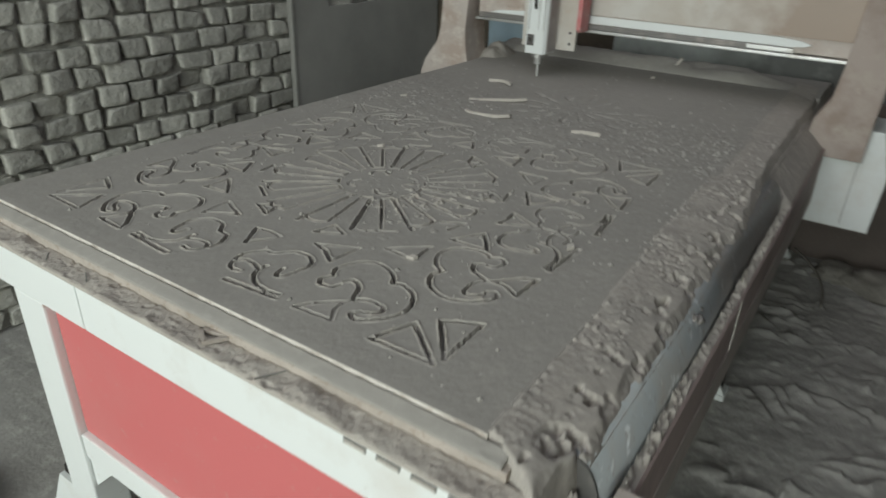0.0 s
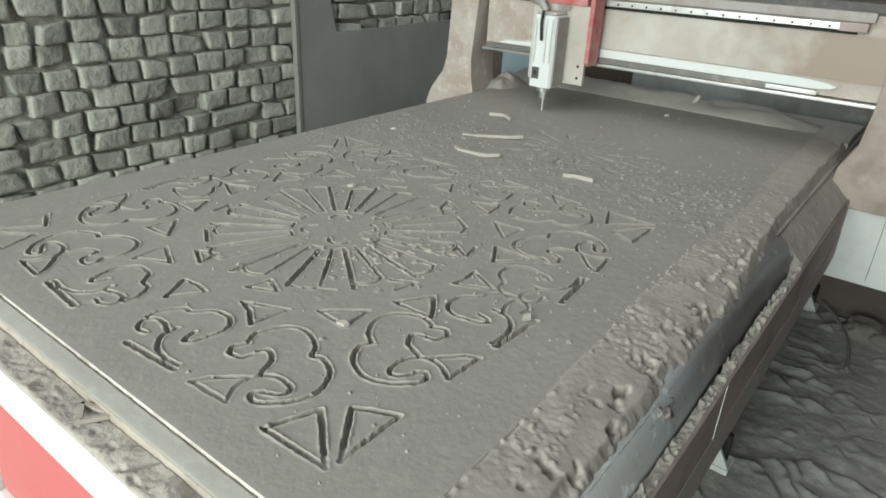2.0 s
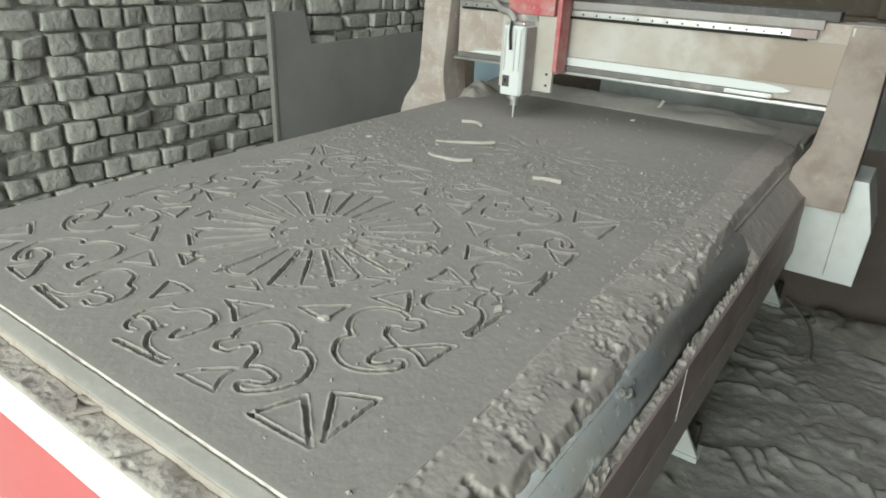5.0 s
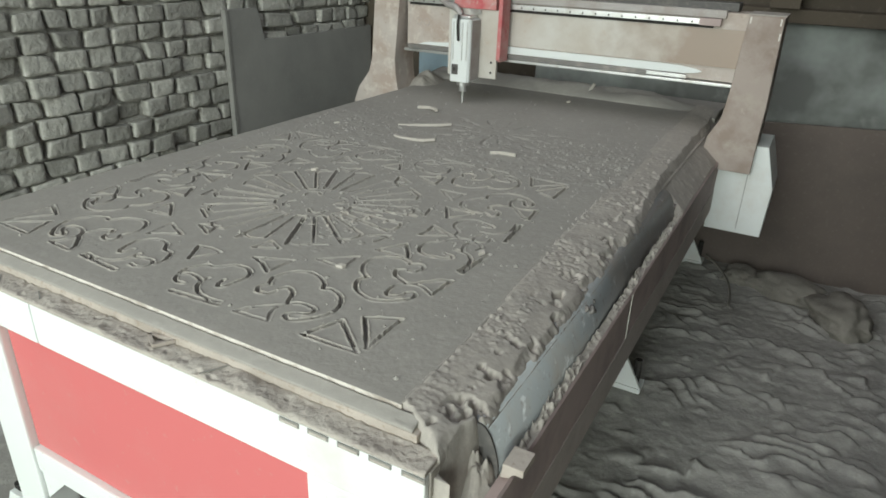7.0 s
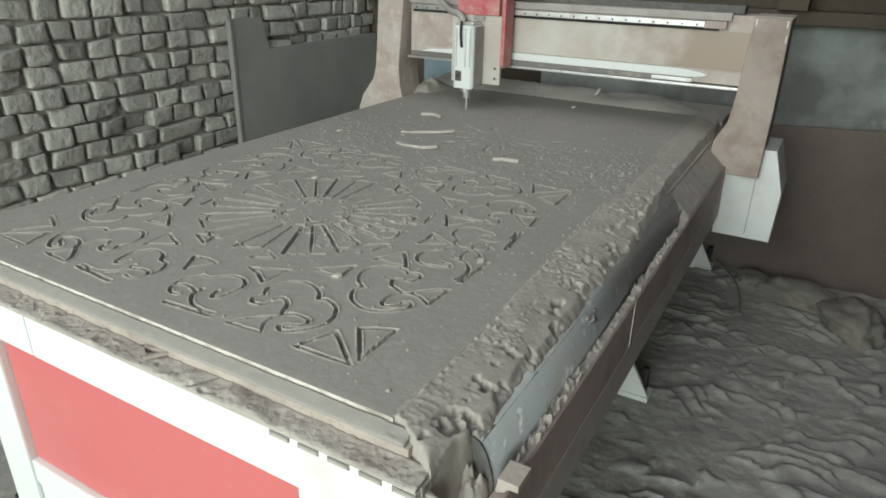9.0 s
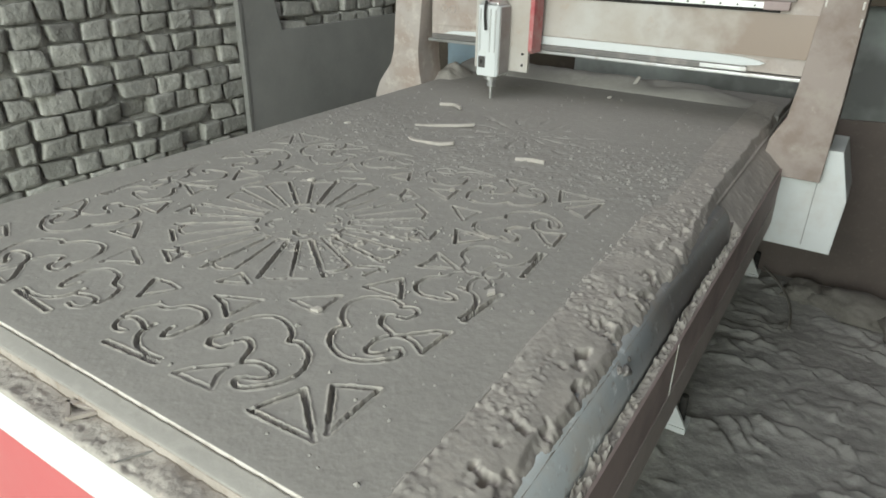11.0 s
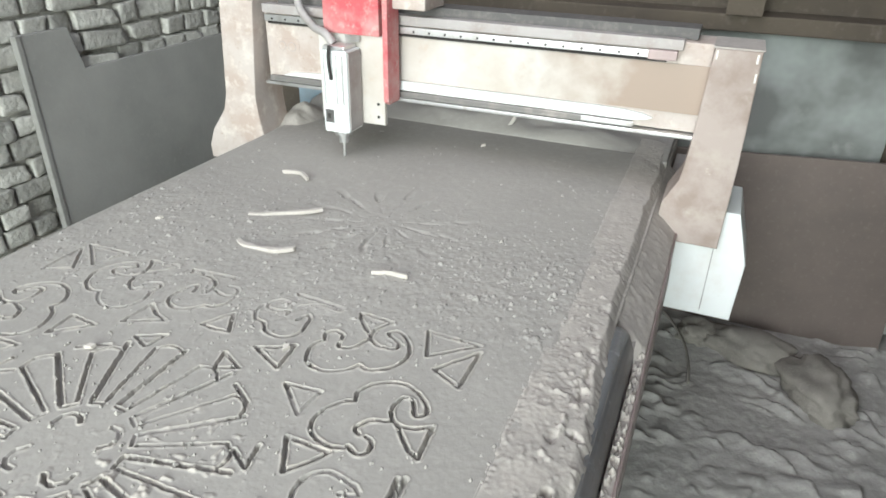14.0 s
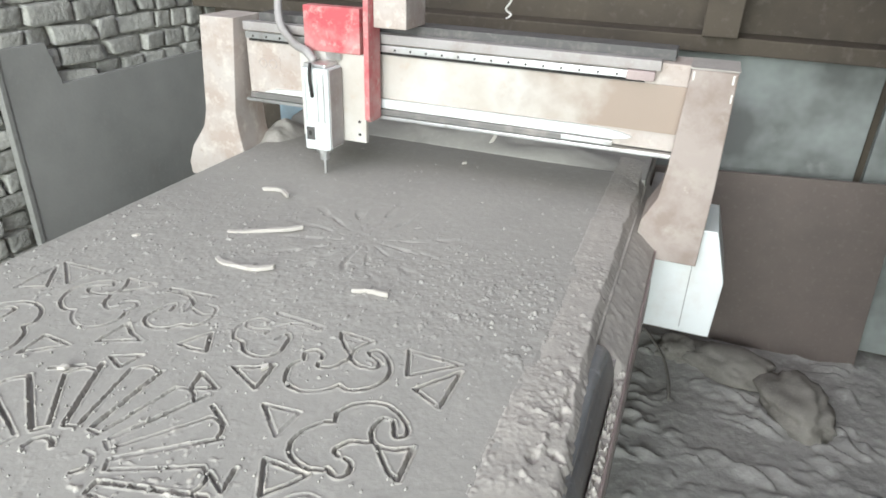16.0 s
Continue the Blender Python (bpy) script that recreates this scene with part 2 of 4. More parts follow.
def mesh_of(name, bm, mat, smooth=False):
    me = bpy.data.meshes.new(name)
    bm.to_mesh(me)
    bm.free()
    me.materials.append(M[mat])
    if smooth:
        me.polygons.foreach_set("use_smooth", [True] * len(me.polygons))
    return me


def part(name, bm, mat, parent=None, label="", smooth=False):
    ob = new(name, mesh_of(name, bm, mat, smooth))
    if parent is not None:
        ob.parent = parent
    return tagged(ob, label)


def thing(name, at, label, category, group="", kind=""):
    ob = new(name)
    ob.location = at
    return tagged(ob, label, category, group, kind)


def settle(parent):
    """Children were modelled in world coordinates: take the parent's place out of them."""
    bpy.context.view_layer.update()
    for child in parent.children:
        child.matrix_parent_inverse = parent.matrix_world.inverted()


def lattice(ix, iy, seed):
    h = (ix * 374761393 + iy * 668265263 + seed * 2147483647) & 0xFFFFFFFF
    h = ((h ^ (h >> 13)) * 1274126177) & 0xFFFFFFFF
    return ((h ^ (h >> 16)) & 0xFFFF) / 65535.0


def vnoise(x, y, seed=0):
    ix, iy = np.floor(x).astype(np.int64), np.floor(y).astype(np.int64)
    fx, fy = x - ix, y - iy
    fx, fy = fx * fx * (3 - 2 * fx), fy * fy * (3 - 2 * fy)
    a, b = lattice(ix, iy, seed), lattice(ix + 1, iy, seed)
    c, d = lattice(ix, iy + 1, seed), lattice(ix + 1, iy + 1, seed)
    return (a * (1 - fx) + b * fx) * (1 - fy) + (c * (1 - fx) + d * fx) * fy


def fbm(x, y, seed=0, octaves=4):
    total, amp, norm = 0.0, 1.0, 0.0
    for k in range(octaves):
        total = total + amp * vnoise(x * 2 ** k, y * 2 ** k, seed + k)
        norm += amp
        amp *= 0.5
    return total / norm


def sheet(name, xs, ys, height, bottom, mat, rim=None):
    """A solid with a modelled top: height over the grid xs, ys, sides down to bottom. rim: a second material for the sides."""
    nx, ny = len(xs), len(ys)
    X, Y = np.meshgrid(xs, ys)
    top = np.stack([X, Y, height], -1).reshape(-1, 3)
    idx = np.arange(nx * ny).reshape(ny, nx)
    quads = np.stack([idx[:-1, :-1], idx[:-1, 1:], idx[1:, 1:], idx[1:, :-1]], -1).reshape(-1, 4)
    ring = np.concatenate([idx[0, :-1], idx[:-1, -1], idx[-1, :0:-1], idx[:0:-1, 0]])
    low = top[ring].copy()
    low[:, 2] = bottom
    k = len(ring)
    base = nx * ny + np.arange(k)
    side = np.stack([ring, base, np.roll(base, -1), np.roll(ring, -1)], -1)
    verts, faces = np.concatenate([top, low]), np.concatenate([quads, side])
    me = bpy.data.meshes.new(name)
    me.vertices.add(len(verts))
    me.vertices.foreach_set("co", verts.ravel())
    me.loops.add(faces.size)
    me.loops.foreach_set("vertex_index", faces.ravel().astype(np.int32))
    me.polygons.add(len(faces))
    me.polygons.foreach_set("loop_start", np.arange(len(faces), dtype=np.int32) * 4)
    me.materials.append(M[mat])
    smooth = np.zeros(len(faces), bool)
    smooth[:len(quads)] = True
    if rim:
        me.materials.append(M[rim])
        which = np.zeros(len(faces), np.int32)
        which[len(quads):] = 1
        me.polygons.foreach_set("material_index", which)
    me.update(calc_edges=True)
    me.validate()
    me.polygons.foreach_set("use_smooth", smooth)
    return new(name, me)


# ---- the room ----
WALL_X, BACK_Y, RIGHT_X, FRONT_Y, CEIL = -0.80, 2.74, 2.72, -3.4, 2.75


def graded(lo, hi, dense_lo, dense_hi, fine, coarse):
    a = np.arange(lo, dense_lo, coarse)
    b = np.arange(dense_lo, dense_hi, fine)
    c = np.arange(dense_hi, hi + coarse, coarse)
    return np.concatenate([a, b, c])


fx, fy = graded(-1.2, 3.3, 1.25, 2.6, 0.0075, 0.06), graded(-3.6, 2.9, 0.0, 2.70, 0.0075, 0.08)
X, Y = np.meshgrid(fx, fy)
phase = Y * 11.0 + X * 4.0 + 5.2 * fbm(X * 3.6, Y * 3.6, 31, 3)
saw = phase - np.floor(phase)
ridge = saw ** 1.4 * np.clip((1 - saw) / 0.08, 0, 1)
patch = np.clip((fbm(X * 8 - Y * 3, Y * 13, 5, 3) - 0.50) * 5.0, 0, 1)
here = np.clip((X - 1.1) / 0.3, 0, 1) * np.clip((2.75 - X) / 0.5, 0, 1) * np.clip((Y + 0.6) / 0.5, 0, 1)
Z = 0.024 * ridge * patch * here + 0.022 * fbm(X * 4, Y * 4, 9, 4) * (0.4 + here) + 0.005 * fbm(X * 22, Y * 30, 15, 3) + 0.003 * fbm(X * 60, Y * 60, 13, 2) - 0.030
floor = tagged(sheet("floor", fx, fy, Z, -0.2, "floor"), "workshop floor under rippled drifts of dark dust", "floor", kind="structure")
yard = part("ground", box(bmesh.new(), -40, 40, -60, -3.69, -0.3, -0.06), "yard")
tagged(yard, "bare earth yard outside the open workshop front", "ground", kind="structure")

wall_left = part("wall_left", box(bmesh.new(), -1.1, WALL_X - 0.034, FRONT_Y, BACK_Y + 0.3, -0.1, CEIL), "mortar")
tagged(wall_left, "rough brick wall coated in grey dust", "wall", kind="structure")
wall_back = part("wall_back", box(bmesh.new(), WALL_X - 0.055, RIGHT_X, BACK_Y + 0.06, BACK_Y + 0.3, -0.1, CEIL), "backwall")
tagged(wall_back, "dark grimy back wall of the workshop", "wall", kind="structure")
wall_right = part("wall_right", box(bmesh.new(), RIGHT_X, RIGHT_X + 0.2, FRONT_Y, BACK_Y + 0.3, -0.1, CEIL), "backwall")
tagged(wall_right, "dark grimy side wall of the workshop", "wall", kind="structure")
# unseen roof slabs, added to keep sky light off the back and right side
bm = bmesh.new()
box(bm, -1.1, RIGHT_X + 0.2, 2.45, BACK_Y + 0.3, CEIL + 0.001, CEIL + 0.15)
box(bm, 1.70, RIGHT_X + 0.2, -1.2, 2.449, 2.05, 2.17)
box(bm, 2.08, RIGHT_X + 0.2, FRONT_Y, -1.201, CEIL + 0.001, CEIL + 0.15)
tagged(part("ceiling", bm, "ceiling"), "unseen roof slabs added to shade the back and the side", "ceiling", kind="structure")
# unseen wall, added to block the front daylight from the right-hand floor
wall_front = part("wall_front", box(bmesh.new(), 1.87, RIGHT_X - 0.001, 0.02, 0.20, -0.1, CEIL), "backwall")
tagged(wall_front, "unseen dark wall added to shade the floor at the right", "wall", kind="structure")

# pale cladding, ledge and brown board at the back
tagged(part("back_panel", box(bmesh.new(), 0.30, 1.985, BACK_Y + 0.02, BACK_Y + 0.058, 0.60, 1.118, 0.003), "panel"), "pale green painted panel with grey smears", "panel", kind="structure")
tagged(part("back_panel", box(bmesh.new(), 2.015, RIGHT_X - 0.002, BACK_Y + 0.02, BACK_Y + 0.058, 0.02, 1.118, 0.003), "panel"), "pale green painted panel beside a dark seam", "panel", kind="structure")
tagged(part("trim", box(bmesh.new(), WALL_X, RIGHT_X, BACK_Y - 0.09, BACK_Y + 0.058, 1.122, 1.178, 0.006), "backwall"), "dusty grey ledge along the back wall", "ledge", kind="structure")
brown = part("hardboard_sheet", box(bmesh.new(), -0.008, 0.008, 0, 0.95, 0, 0.742, 0.002), "brownboard")
brown.matrix_world = pose(2.165, 2.66, 0.0, -3.5, 0, 90)
tagged(brown, "brown hardboard sheet leaning on the back wall", "board")

# ---- the router ----
ZT = 0.78           # top of the carved board
BED = 0.745         # top of the slotted bed
router = thing("cnc_router", (0.62, 1.2, 0.0), "red and white gantry router caked in brown dust", "machine")


def rp(name, bm, mat, label="", smooth=False, parent=None):
    return part(name, bm, mat, parent or router, label, smooth)


# bed with slot mouths in its front end
bm = bmesh.new()
box(bm, -0.06, 1.304, -0.060, 2.62, 0.700, BED, 0.002)
rp("bed", bm, "heap", "slotted table bed under pale dust")
for k in range(22, 27):
    x = -0.085 + k * 0.052
    rp("slot", box(bmesh.new(), x, x + 0.036, -0.0736, -0.0719, 0.7350, 0.7430), "lean_edge", "" if k > 22 else "dark mouth of a clamping slot")
    rp("lip", box(bmesh.new(), x + 0.003, x + 0.034, -0.0747, -0.0735, 0.7362, 0.7408, 0.0008), "crust")
# welded frame
rp("front_beam", box(bmesh.new(), -0.10, 0.455, -0.072, -0.0605, 0.657, 0.7435, 0.003), "white", "white steel beam")
rp("front_beam", box(bmesh.new(), 0.458, 1.302, -0.072, -0.0605, 0.657, 0.7435, 0.003), "white")
rp("lower_beam", box(bmesh.new(), 0.312, 1.10, -0.066, -0.010, 0.275, 0.338, 0.004), "white")
rp("front_panel", box(bmesh.new(), 0.312, 1.098, -0.052, -0.020, 0.339, 0.656, 0.002), "red", "red sheet metal panel")
for x in (0.205, 1.10):
    for y in (-0.070, 1.335, 2.54):
        leg = rp("frame_leg", box(bmesh.new(), x, x + 0.105, y, y + 0.075, 0.012, 0.656 if y < 0 else 0.60, 0.005), "white", "white box-section leg")
        bm = bmesh.new()
        out = 1 if x > 1 else -1
        x0 = x + (0.105 if x > 1 else 0)
        prism(bm, [(x0, 0.009), (x0 + out * 0.130, 0.009), (x0 + out * 0.066, 0.125), (x0, 0.125)], y + 0.005, y + 0.017, "y", 0.001)
        prism(bm, [(x0, -0.01), (x0 + out * 0.130, -0.01), (x0 + out * 0.130, 0.008), (x0, 0.008)], y + 0.003, y + 0.075, "y")
        foot = part("foot", bm, "white", leg, "white welded gusset foot")
        bm = bmesh.new()
        tube(bm, [(x0 + out * 0.105, y + 0.045, -0.005), (x0 + out * 0.105, y + 0.045, 0.10)], 0.012, 8)
        part("levelling_bolt", bm, "dark", leg, "dark levelling bolt")
bm = bmesh.new()
prism(bm, [(0.312, 0.275), (0.40, 0.275), (0.312, 0.19)], -0.060, -0.050, "y")
rp("corner_gusset", bm, "white")
# right side: bed skirt tube, dust ledge and brown frame beam
SIDE0, SIDE1 = -0.02, 2.55
GUARD = [(1.305, 0.655), (1.305, 0.7500), (1.317, 0.7498), (1.325, 0.7455), (1.333, 0.7355), (1.340, 0.7200), (1.3455, 0.702), (1.349, 0.684), (1.3495, 0.655)]
bm = bmesh.new()
prism(bm, GUARD, 0.058, 1.262, "y")
rp("side_guard", bm, "rail", "rounded grey steel guard strip", smooth=True)
# solid black plate paints the shade inside the guard's hollow end
bm = bmesh.new()
prism(bm, [(x - 0.0006 if x < 1.31 else x + 0.0008, z + (0.0006 if z > 0.66 else -0.0006)) for x, z in GUARD], 0.0545, 0.0578, "y")
rp("open_end", bm, "black", "black plate painting the shaded hollow end of the guard")
bm = bmesh.new()
prism(bm, [(1.300, 0.628), (1.3505, 0.628), (1.3505, 0.640), (1.300, 0.640)], SIDE0, SIDE1, "y")
rp("rack_ledge", bm, "brown")
bm = bmesh.new()
prism(bm, [(1.275, 0.566), (1.375, 0.566), (1.3755, 0.681), (1.372, 0.685), (1.3695, 0.675), (1.352, 0.672), (1.352, 0.627), (1.275, 0.627)], -0.03, SIDE1, "y")
rp("side_beam", bm, "brown", "red-brown painted frame beam")
# lower band of the side beam, in a paler colour than the upper
bm = bmesh.new()
prism(bm, [(1.275, 0.474), (1.374, 0.474), (1.378, 0.480), (1.3765, 0.565), (1.275, 0.565)], -0.03, SIDE1, "y")
rp("lower_flange", bm, "flange", "paler lower flange of the frame beam")
bm = bmesh.new()
prism(bm, [(-0.15, 0.482), (-0.045, 0.482), (-0.045, 0.659), (-0.15, 0.659)], 0.05, SIDE1, "y", 0.003)
rp("side_beam", bm, "brown")
rp("linear_rail", box(bmesh.new(), 1.312, 1.346, 1.264, SIDE1, 0.6402, 0.702, 0.002), "dusty_metal", "dusty linear guide rail")
rp("linear_rail", box(bmesh.new(), -0.128, -0.106, 0.0, SIDE1, 0.6595, 0.70, 0.002), "rail")
bm = bmesh.new()
prism(bm, [(1.3555, 0.6745), (1.3675, 0.679), (1.3765, 0.6880), (1.390, 0.6885), (1.390, 0.701), (1.358, 0.701)], 0.050, 0.095, "y", 0.002)
rp("beam_cap", bm, "edge", "dust-filled open end of the rail")
rp("paint_line", box(bmesh.new(), 1.3752, 1.3768, 0.700, 0.705, 0.568, 0.680), "paint_spot", "thin white paint run")

# gantry
GY = 1.905
bm = bmesh.new()
prism(bm, [(1.368, 0.655), (1.486, 0.655), (1.490, 0.90), (1.486, 1.192), (1.376, 1.192), (1.362, 0.93), (1.352, 0.84), (1.318, 0.77), (1.312, 0.70), (1.330, 0.672)], GY, GY + 0.16, "y", 0.004)
gl = rp("gantry_leg", bm, "leg", "cream gantry upright caked in brown dust")
part("leg_cap", box(bmesh.new(), 1.372, 1.49, GY + 0.002, GY + 0.158, 1.1925, 1.197, 0.001), "heap", gl, "dust lying on the upright")
for x, z in ((1.38, 1.178), (1.474, 1.176), (1.478, 1.13)):
    part("paint_chip", box(bmesh.new(), x, x + 0.005, GY - 0.0012, GY + 0.001, z - 0.012, z + 0.010, 0.0004), "paint_spot", gl)
bm = bmesh.new()
prism(bm, [(-0.255, 0.655), (-0.022, 0.655), (-0.012, 0.74), (-0.030, 0.83), (-0.036, 0.90), (-0.006, 1.21), (-0.136, 1.21), (-0.158, 0.90), (-0.175, 0.84), (-0.235, 0.76), (-0.258, 0.70)], GY, GY + 0.16, "y", 0.004)
rp("gantry_leg", bm, "gantry", "cream gantry upright with rust-coloured dust")
# white drive cover under the right upright
bm = bmesh.new()
prism(bm, [(1.366, 0.412), (1.566, 0.412), (1.572, 0.60), (1.528, 0.752), (1.492, 0.752), (1.368, 0.752)], 1.948, 2.17, "y", 0.004)
cover = rp("drive_cover", bm, "white", "white sheet metal motor cover")
part("seam", box(bmesh.new(), 1.478, 1.480, 1.9462, 1.949, 0.43, 0.65), "lean_edge", cover)
bm = bmesh.new()
tube(bm, [(1.316, 1.850, 0.690), (1.316, 1.906, 0.690)], 0.014, 8)
rp("bolt", bm, "white", "pale bolt head")
rp("foot_block", box(bmesh.new(), 1.322, 1.366, 1.93, 2.10, 0.655, 0.705, 0.004), "leg")

BX0, BX1, BY = -0.004, 1.374, 1.96
rp("crossbeam", box(bmesh.new(), BX0, BX1, BY, BY + 0.13, 0.958, 1.192, 0.004), "gantry", "cream crossbeam with brown dust stains")
bm = bmesh.new()
prism(bm, [(0.40, 1.008), (0.40, 1.136), (1.3735, 1.136), (1.3735, 1.008)], BY - 0.006, BY - 0.0005, "y")
rp("beam_face", bm, "stained_face", "bright brushed face plate stained at its end")
bm = bmesh.new()
prism(bm, [(0.02, 1.008), (0.02, 1.136), (0.399, 1.136), (0.399, 1.008)], BY - 0.006, BY - 0.0005, "y")
rp("beam_face", bm, "gantry", "dusty beige stretch of the face plate")
# glossy reflection low on the face, put in as a tapering white strip
bm = bmesh.new()
prism(bm, [(0.06, 0.977), (0.10, 0.988), (0.30, 0.999), (0.40, 1.004), (1.10, 1.004), (1.17, 1.002), (1.225, 0.996), (1.252, 0.988), (1.235, 0.981), (1.19, 0.976)], BY - 0.012, BY - 0.0005, "y")
rp("beam_strip", bm, "white", "white lower strip tapered like a glossy reflection")
rp("top_flange", box(bmesh.new(), BX0 + 0.006, 1.30, BY - 0.02, BY + 0.02, 1.1725, 1.199, 0.002), "dusty_metal")
upper = rp("guide_rail", box(bmesh.new(), 0.01, 1.24, BY - 0.022, BY - 0.0005, 1.148, 1.168, 0.002), "alu", "steel guide rail with bolt holes")
rp("guide_rail", box(bmesh.new(), 0.01, 1.20, BY - 0.022, BY - 0.0125, 0.9565, 0.975, 0.002), "rail_shade", "dark lower guide rail")
rp("rail_end", box(bmesh.new(), 1.06, 1.205, BY - 0.0245, BY - 0.0222, 0.960, 0.973, 0.001), "alu", "bright worn end of the rail")
for k in range(24):
    x = 0.04 + 0.05 * k
    if x < 1.22:
        bm = bmesh.new()
        tube(bm, [(x, BY - 0.0235, 1.156), (x, BY - 0.0215, 1.156)], 0.0035, 8)
        part("bolt_hole", bm, "dark", upper)
# near-black strip paints the shading between the upper rail and the face
rp("rail_groove", box(bmesh.new(), 0.01, 1.262, BY - 0.004, BY - 0.0005, 1.1375, 1.1475), "dark")
rp("end_stop", box(bmesh.new(), 1.215, 1.288, BY - 0.03, BY - 0.0005, 1.146, 1.171, 0.003), "brown", "dusty brown end stop block")
rp("lower_lip", box(bmesh.new(), BX0, BX1, BY - 0.028, BY + 0.09, 0.945, 0.9555, 0.002), "alu", "thin bright lower lip")
bm = bmesh.new()
box(bm, 0.03, 1.33, BY + 0.03, BY + 0.12, 1.193, 1.222, 0.003)
rp("cable_tray", bm, "black", "black cable tray on the crossbeam")
for k, (x, z, w, h) in enumerate(((1.245, 1.108, 0.007, 0.004), (1.255, 1.062, 0.004, 0.008))):
    rp("scrape", box(bmesh.new(), x, x + w, BY - 0.0015, BY + 0.001, z, z + h, 0.0004), "paint_spot", "" if k else "pale scrape in the dust")

plate = rp("maker_plate", box(bmesh.new(), 0.035, 0.125, BY - 0.0075, BY - 0.0062, 1.045, 1.095, 0.0004), "gantry", "faded plate with two round marks")
for x in (0.060, 0.098):
    bm = bmesh.new()
    tube(bm, [(x + 0.014 * math.cos(a), BY - 0.0078, 1.070 + 0.014 * math.sin(a)) for a in np.linspace(0, 2 * math.pi, 17)], 0.0012, 6)
    part("round_mark", bm, "flange", plate)

# carriage and spindle
SX, SY = 0.352, 1.825
rp("carriage_plate", box(bmesh.new(), SX - 0.100, SX + 0.122, 1.872, 1.888, 0.880, 1.1455, 0.002), "face", "scuffed aluminium tool plate")
for z in (0.905, 0.945):
    bm = bmesh.new()
    tube(bm, [(SX + 0.10, 1.8705, z), (SX + 0.10, 1.873, z)], 0.005, 8)
    rp("bolt_hole", bm, "dark")
rp("red_plate", box(bmesh.new(), SX - 0.074, SX + 0.112, 1.862, 1.905, 1.146, 1.275, 0.004), "red_dusty", "red carriage plate rubbed to bare paint")
bm = bmesh.new()
prism(bm, [(1.850, 0.962), (1.862, 0.952), (1.926, 0.952), (1.926, 1.34), (1.850, 1.34)], SX + 0.1295, SX + 0.146, "x", 0.002)
rp("side_plate", bm, "red_dusty", "red painted carriage side")
rp("carriage_block", box(bmesh.new(), SX - 0.07, SX + 0.128, 1.9065, BY - 0.024, 0.98, 1.27, 0.004), "alu")
rp("motor_box", box(bmesh.new(), SX + 0.147, SX + 0.25, 1.88, 2.02, 1.225, 1.36, 0.004), "gantry", "dusty beige motor box")
bm = bmesh.new()
h = 0.043
prism(bm, [(SX - h, SY - h + 0.008), (SX - h + 0.008, SY - h), (SX + h - 0.008, SY - h), (SX + h, SY - h + 0.008), (SX + h, SY + h), (SX - h, SY + h)], 0.868, 1.112, "z", 0.004)
spindle = rp("spindle", bm, "white", "square white air-cooled spindle")
for k in range(4):
    x = SX - 0.030 + k * 0.02
    if k != 1:
        part("fin", box(bmesh.new(), x, x + 0.004, SY - h - 0.004, SY - h + 0.0005, 0.955, 1.10, 0.001), "alu", spindle)
part("flank", box(bmesh.new(), SX + h + 0.0003, SX + h + 0.004, SY - h + 0.012, SY + h - 0.002, 0.875, 1.106, 0.001), "dusty_metal", spindle, "dull grey finned flank")
part("badge", box(bmesh.new(), SX - 0.032, SX - 0.004, SY - h - 0.0025, SY - h + 0.0005, 0.898, 0.938, 0.001), "mark", spindle, "small dark rating plate")
part("hole", box(bmesh.new(), SX - 0.024, SX - 0.014, SY - h - 0.0035, SY - h - 0.0024, 0.912, 0.926), "dark", spindle)
bm = bmesh.new()
tube(bm, [(SX, SY, 0.868), (SX, SY, 0.852)], 0.027, 16)
tube(bm, [(SX, SY, 0.8525), (SX, SY, 0.826)], 0.016, 12)
part("collet", bm, "alu", spindle, "steel collet nut")
bm = bmesh.new()
tube(bm, [(SX, SY, 0.828), (SX, SY, 0.772)], 0.0045, 8)
part("bit", bm, "alu", spindle, "thin cutting bit")
rp("spindle_cap", box(bmesh.new(), SX - 0.036, SX + 0.036, SY - 0.036, SY + 0.036, 1.1125, 1.124, 0.004), "alu")
bm = bmesh.new()
tube(bm, smooth_path([(SX - 0.02, SY, 1.122), (SX - 0.05, SY + 0.005, 1.15), (SX - 0.12, SY + 0.05, 1.16), (SX - 0.20, SY + 0.10, 1.22), (SX - 0.22, 1.99, 1.36), (SX - 0.14, 2.03, 1.45)]), 0.0125, 10)
rp("spindle_cable", bm, "dusty_metal", "thick dusty spindle cable", smooth=True)
bm = bmesh.new()
tube(bm, smooth_path([(SX - 0.005, SY - h - 0.006, 1.128), (SX - 0.006, SY - h - 0.012, 1.09), (SX - 0.003, SY - h - 0.008, 1.03)]), 0.005, 8)
rp("ground_wire", bm, "dark")
bm = bmesh.new()
for k in range(6):
    box(bm, SX + 0.0, SX + 0.05, 1.856, 1.8615, 1.128 + k * 0.003, 1.1295 + k * 0.003)
rp("screw_guide", bm, "alu")
settle(router)

# ---- boards on the bed ----
spoil = part("spoil_board", box(bmesh.new(), 0.003, 1.262, -0.027, 2.40, BED + 0.0005, 0.7635, 0.0015), "edge")
tagged(spoil, "raw fibreboard spoil sheet lying on the bed", "board")

CX, CY = 0.611, 0.559


def curve2(points, steps=6):
    return [(p[0], p[1]) for p in smooth_path([(a, b, 0) for a, b in points], steps)]


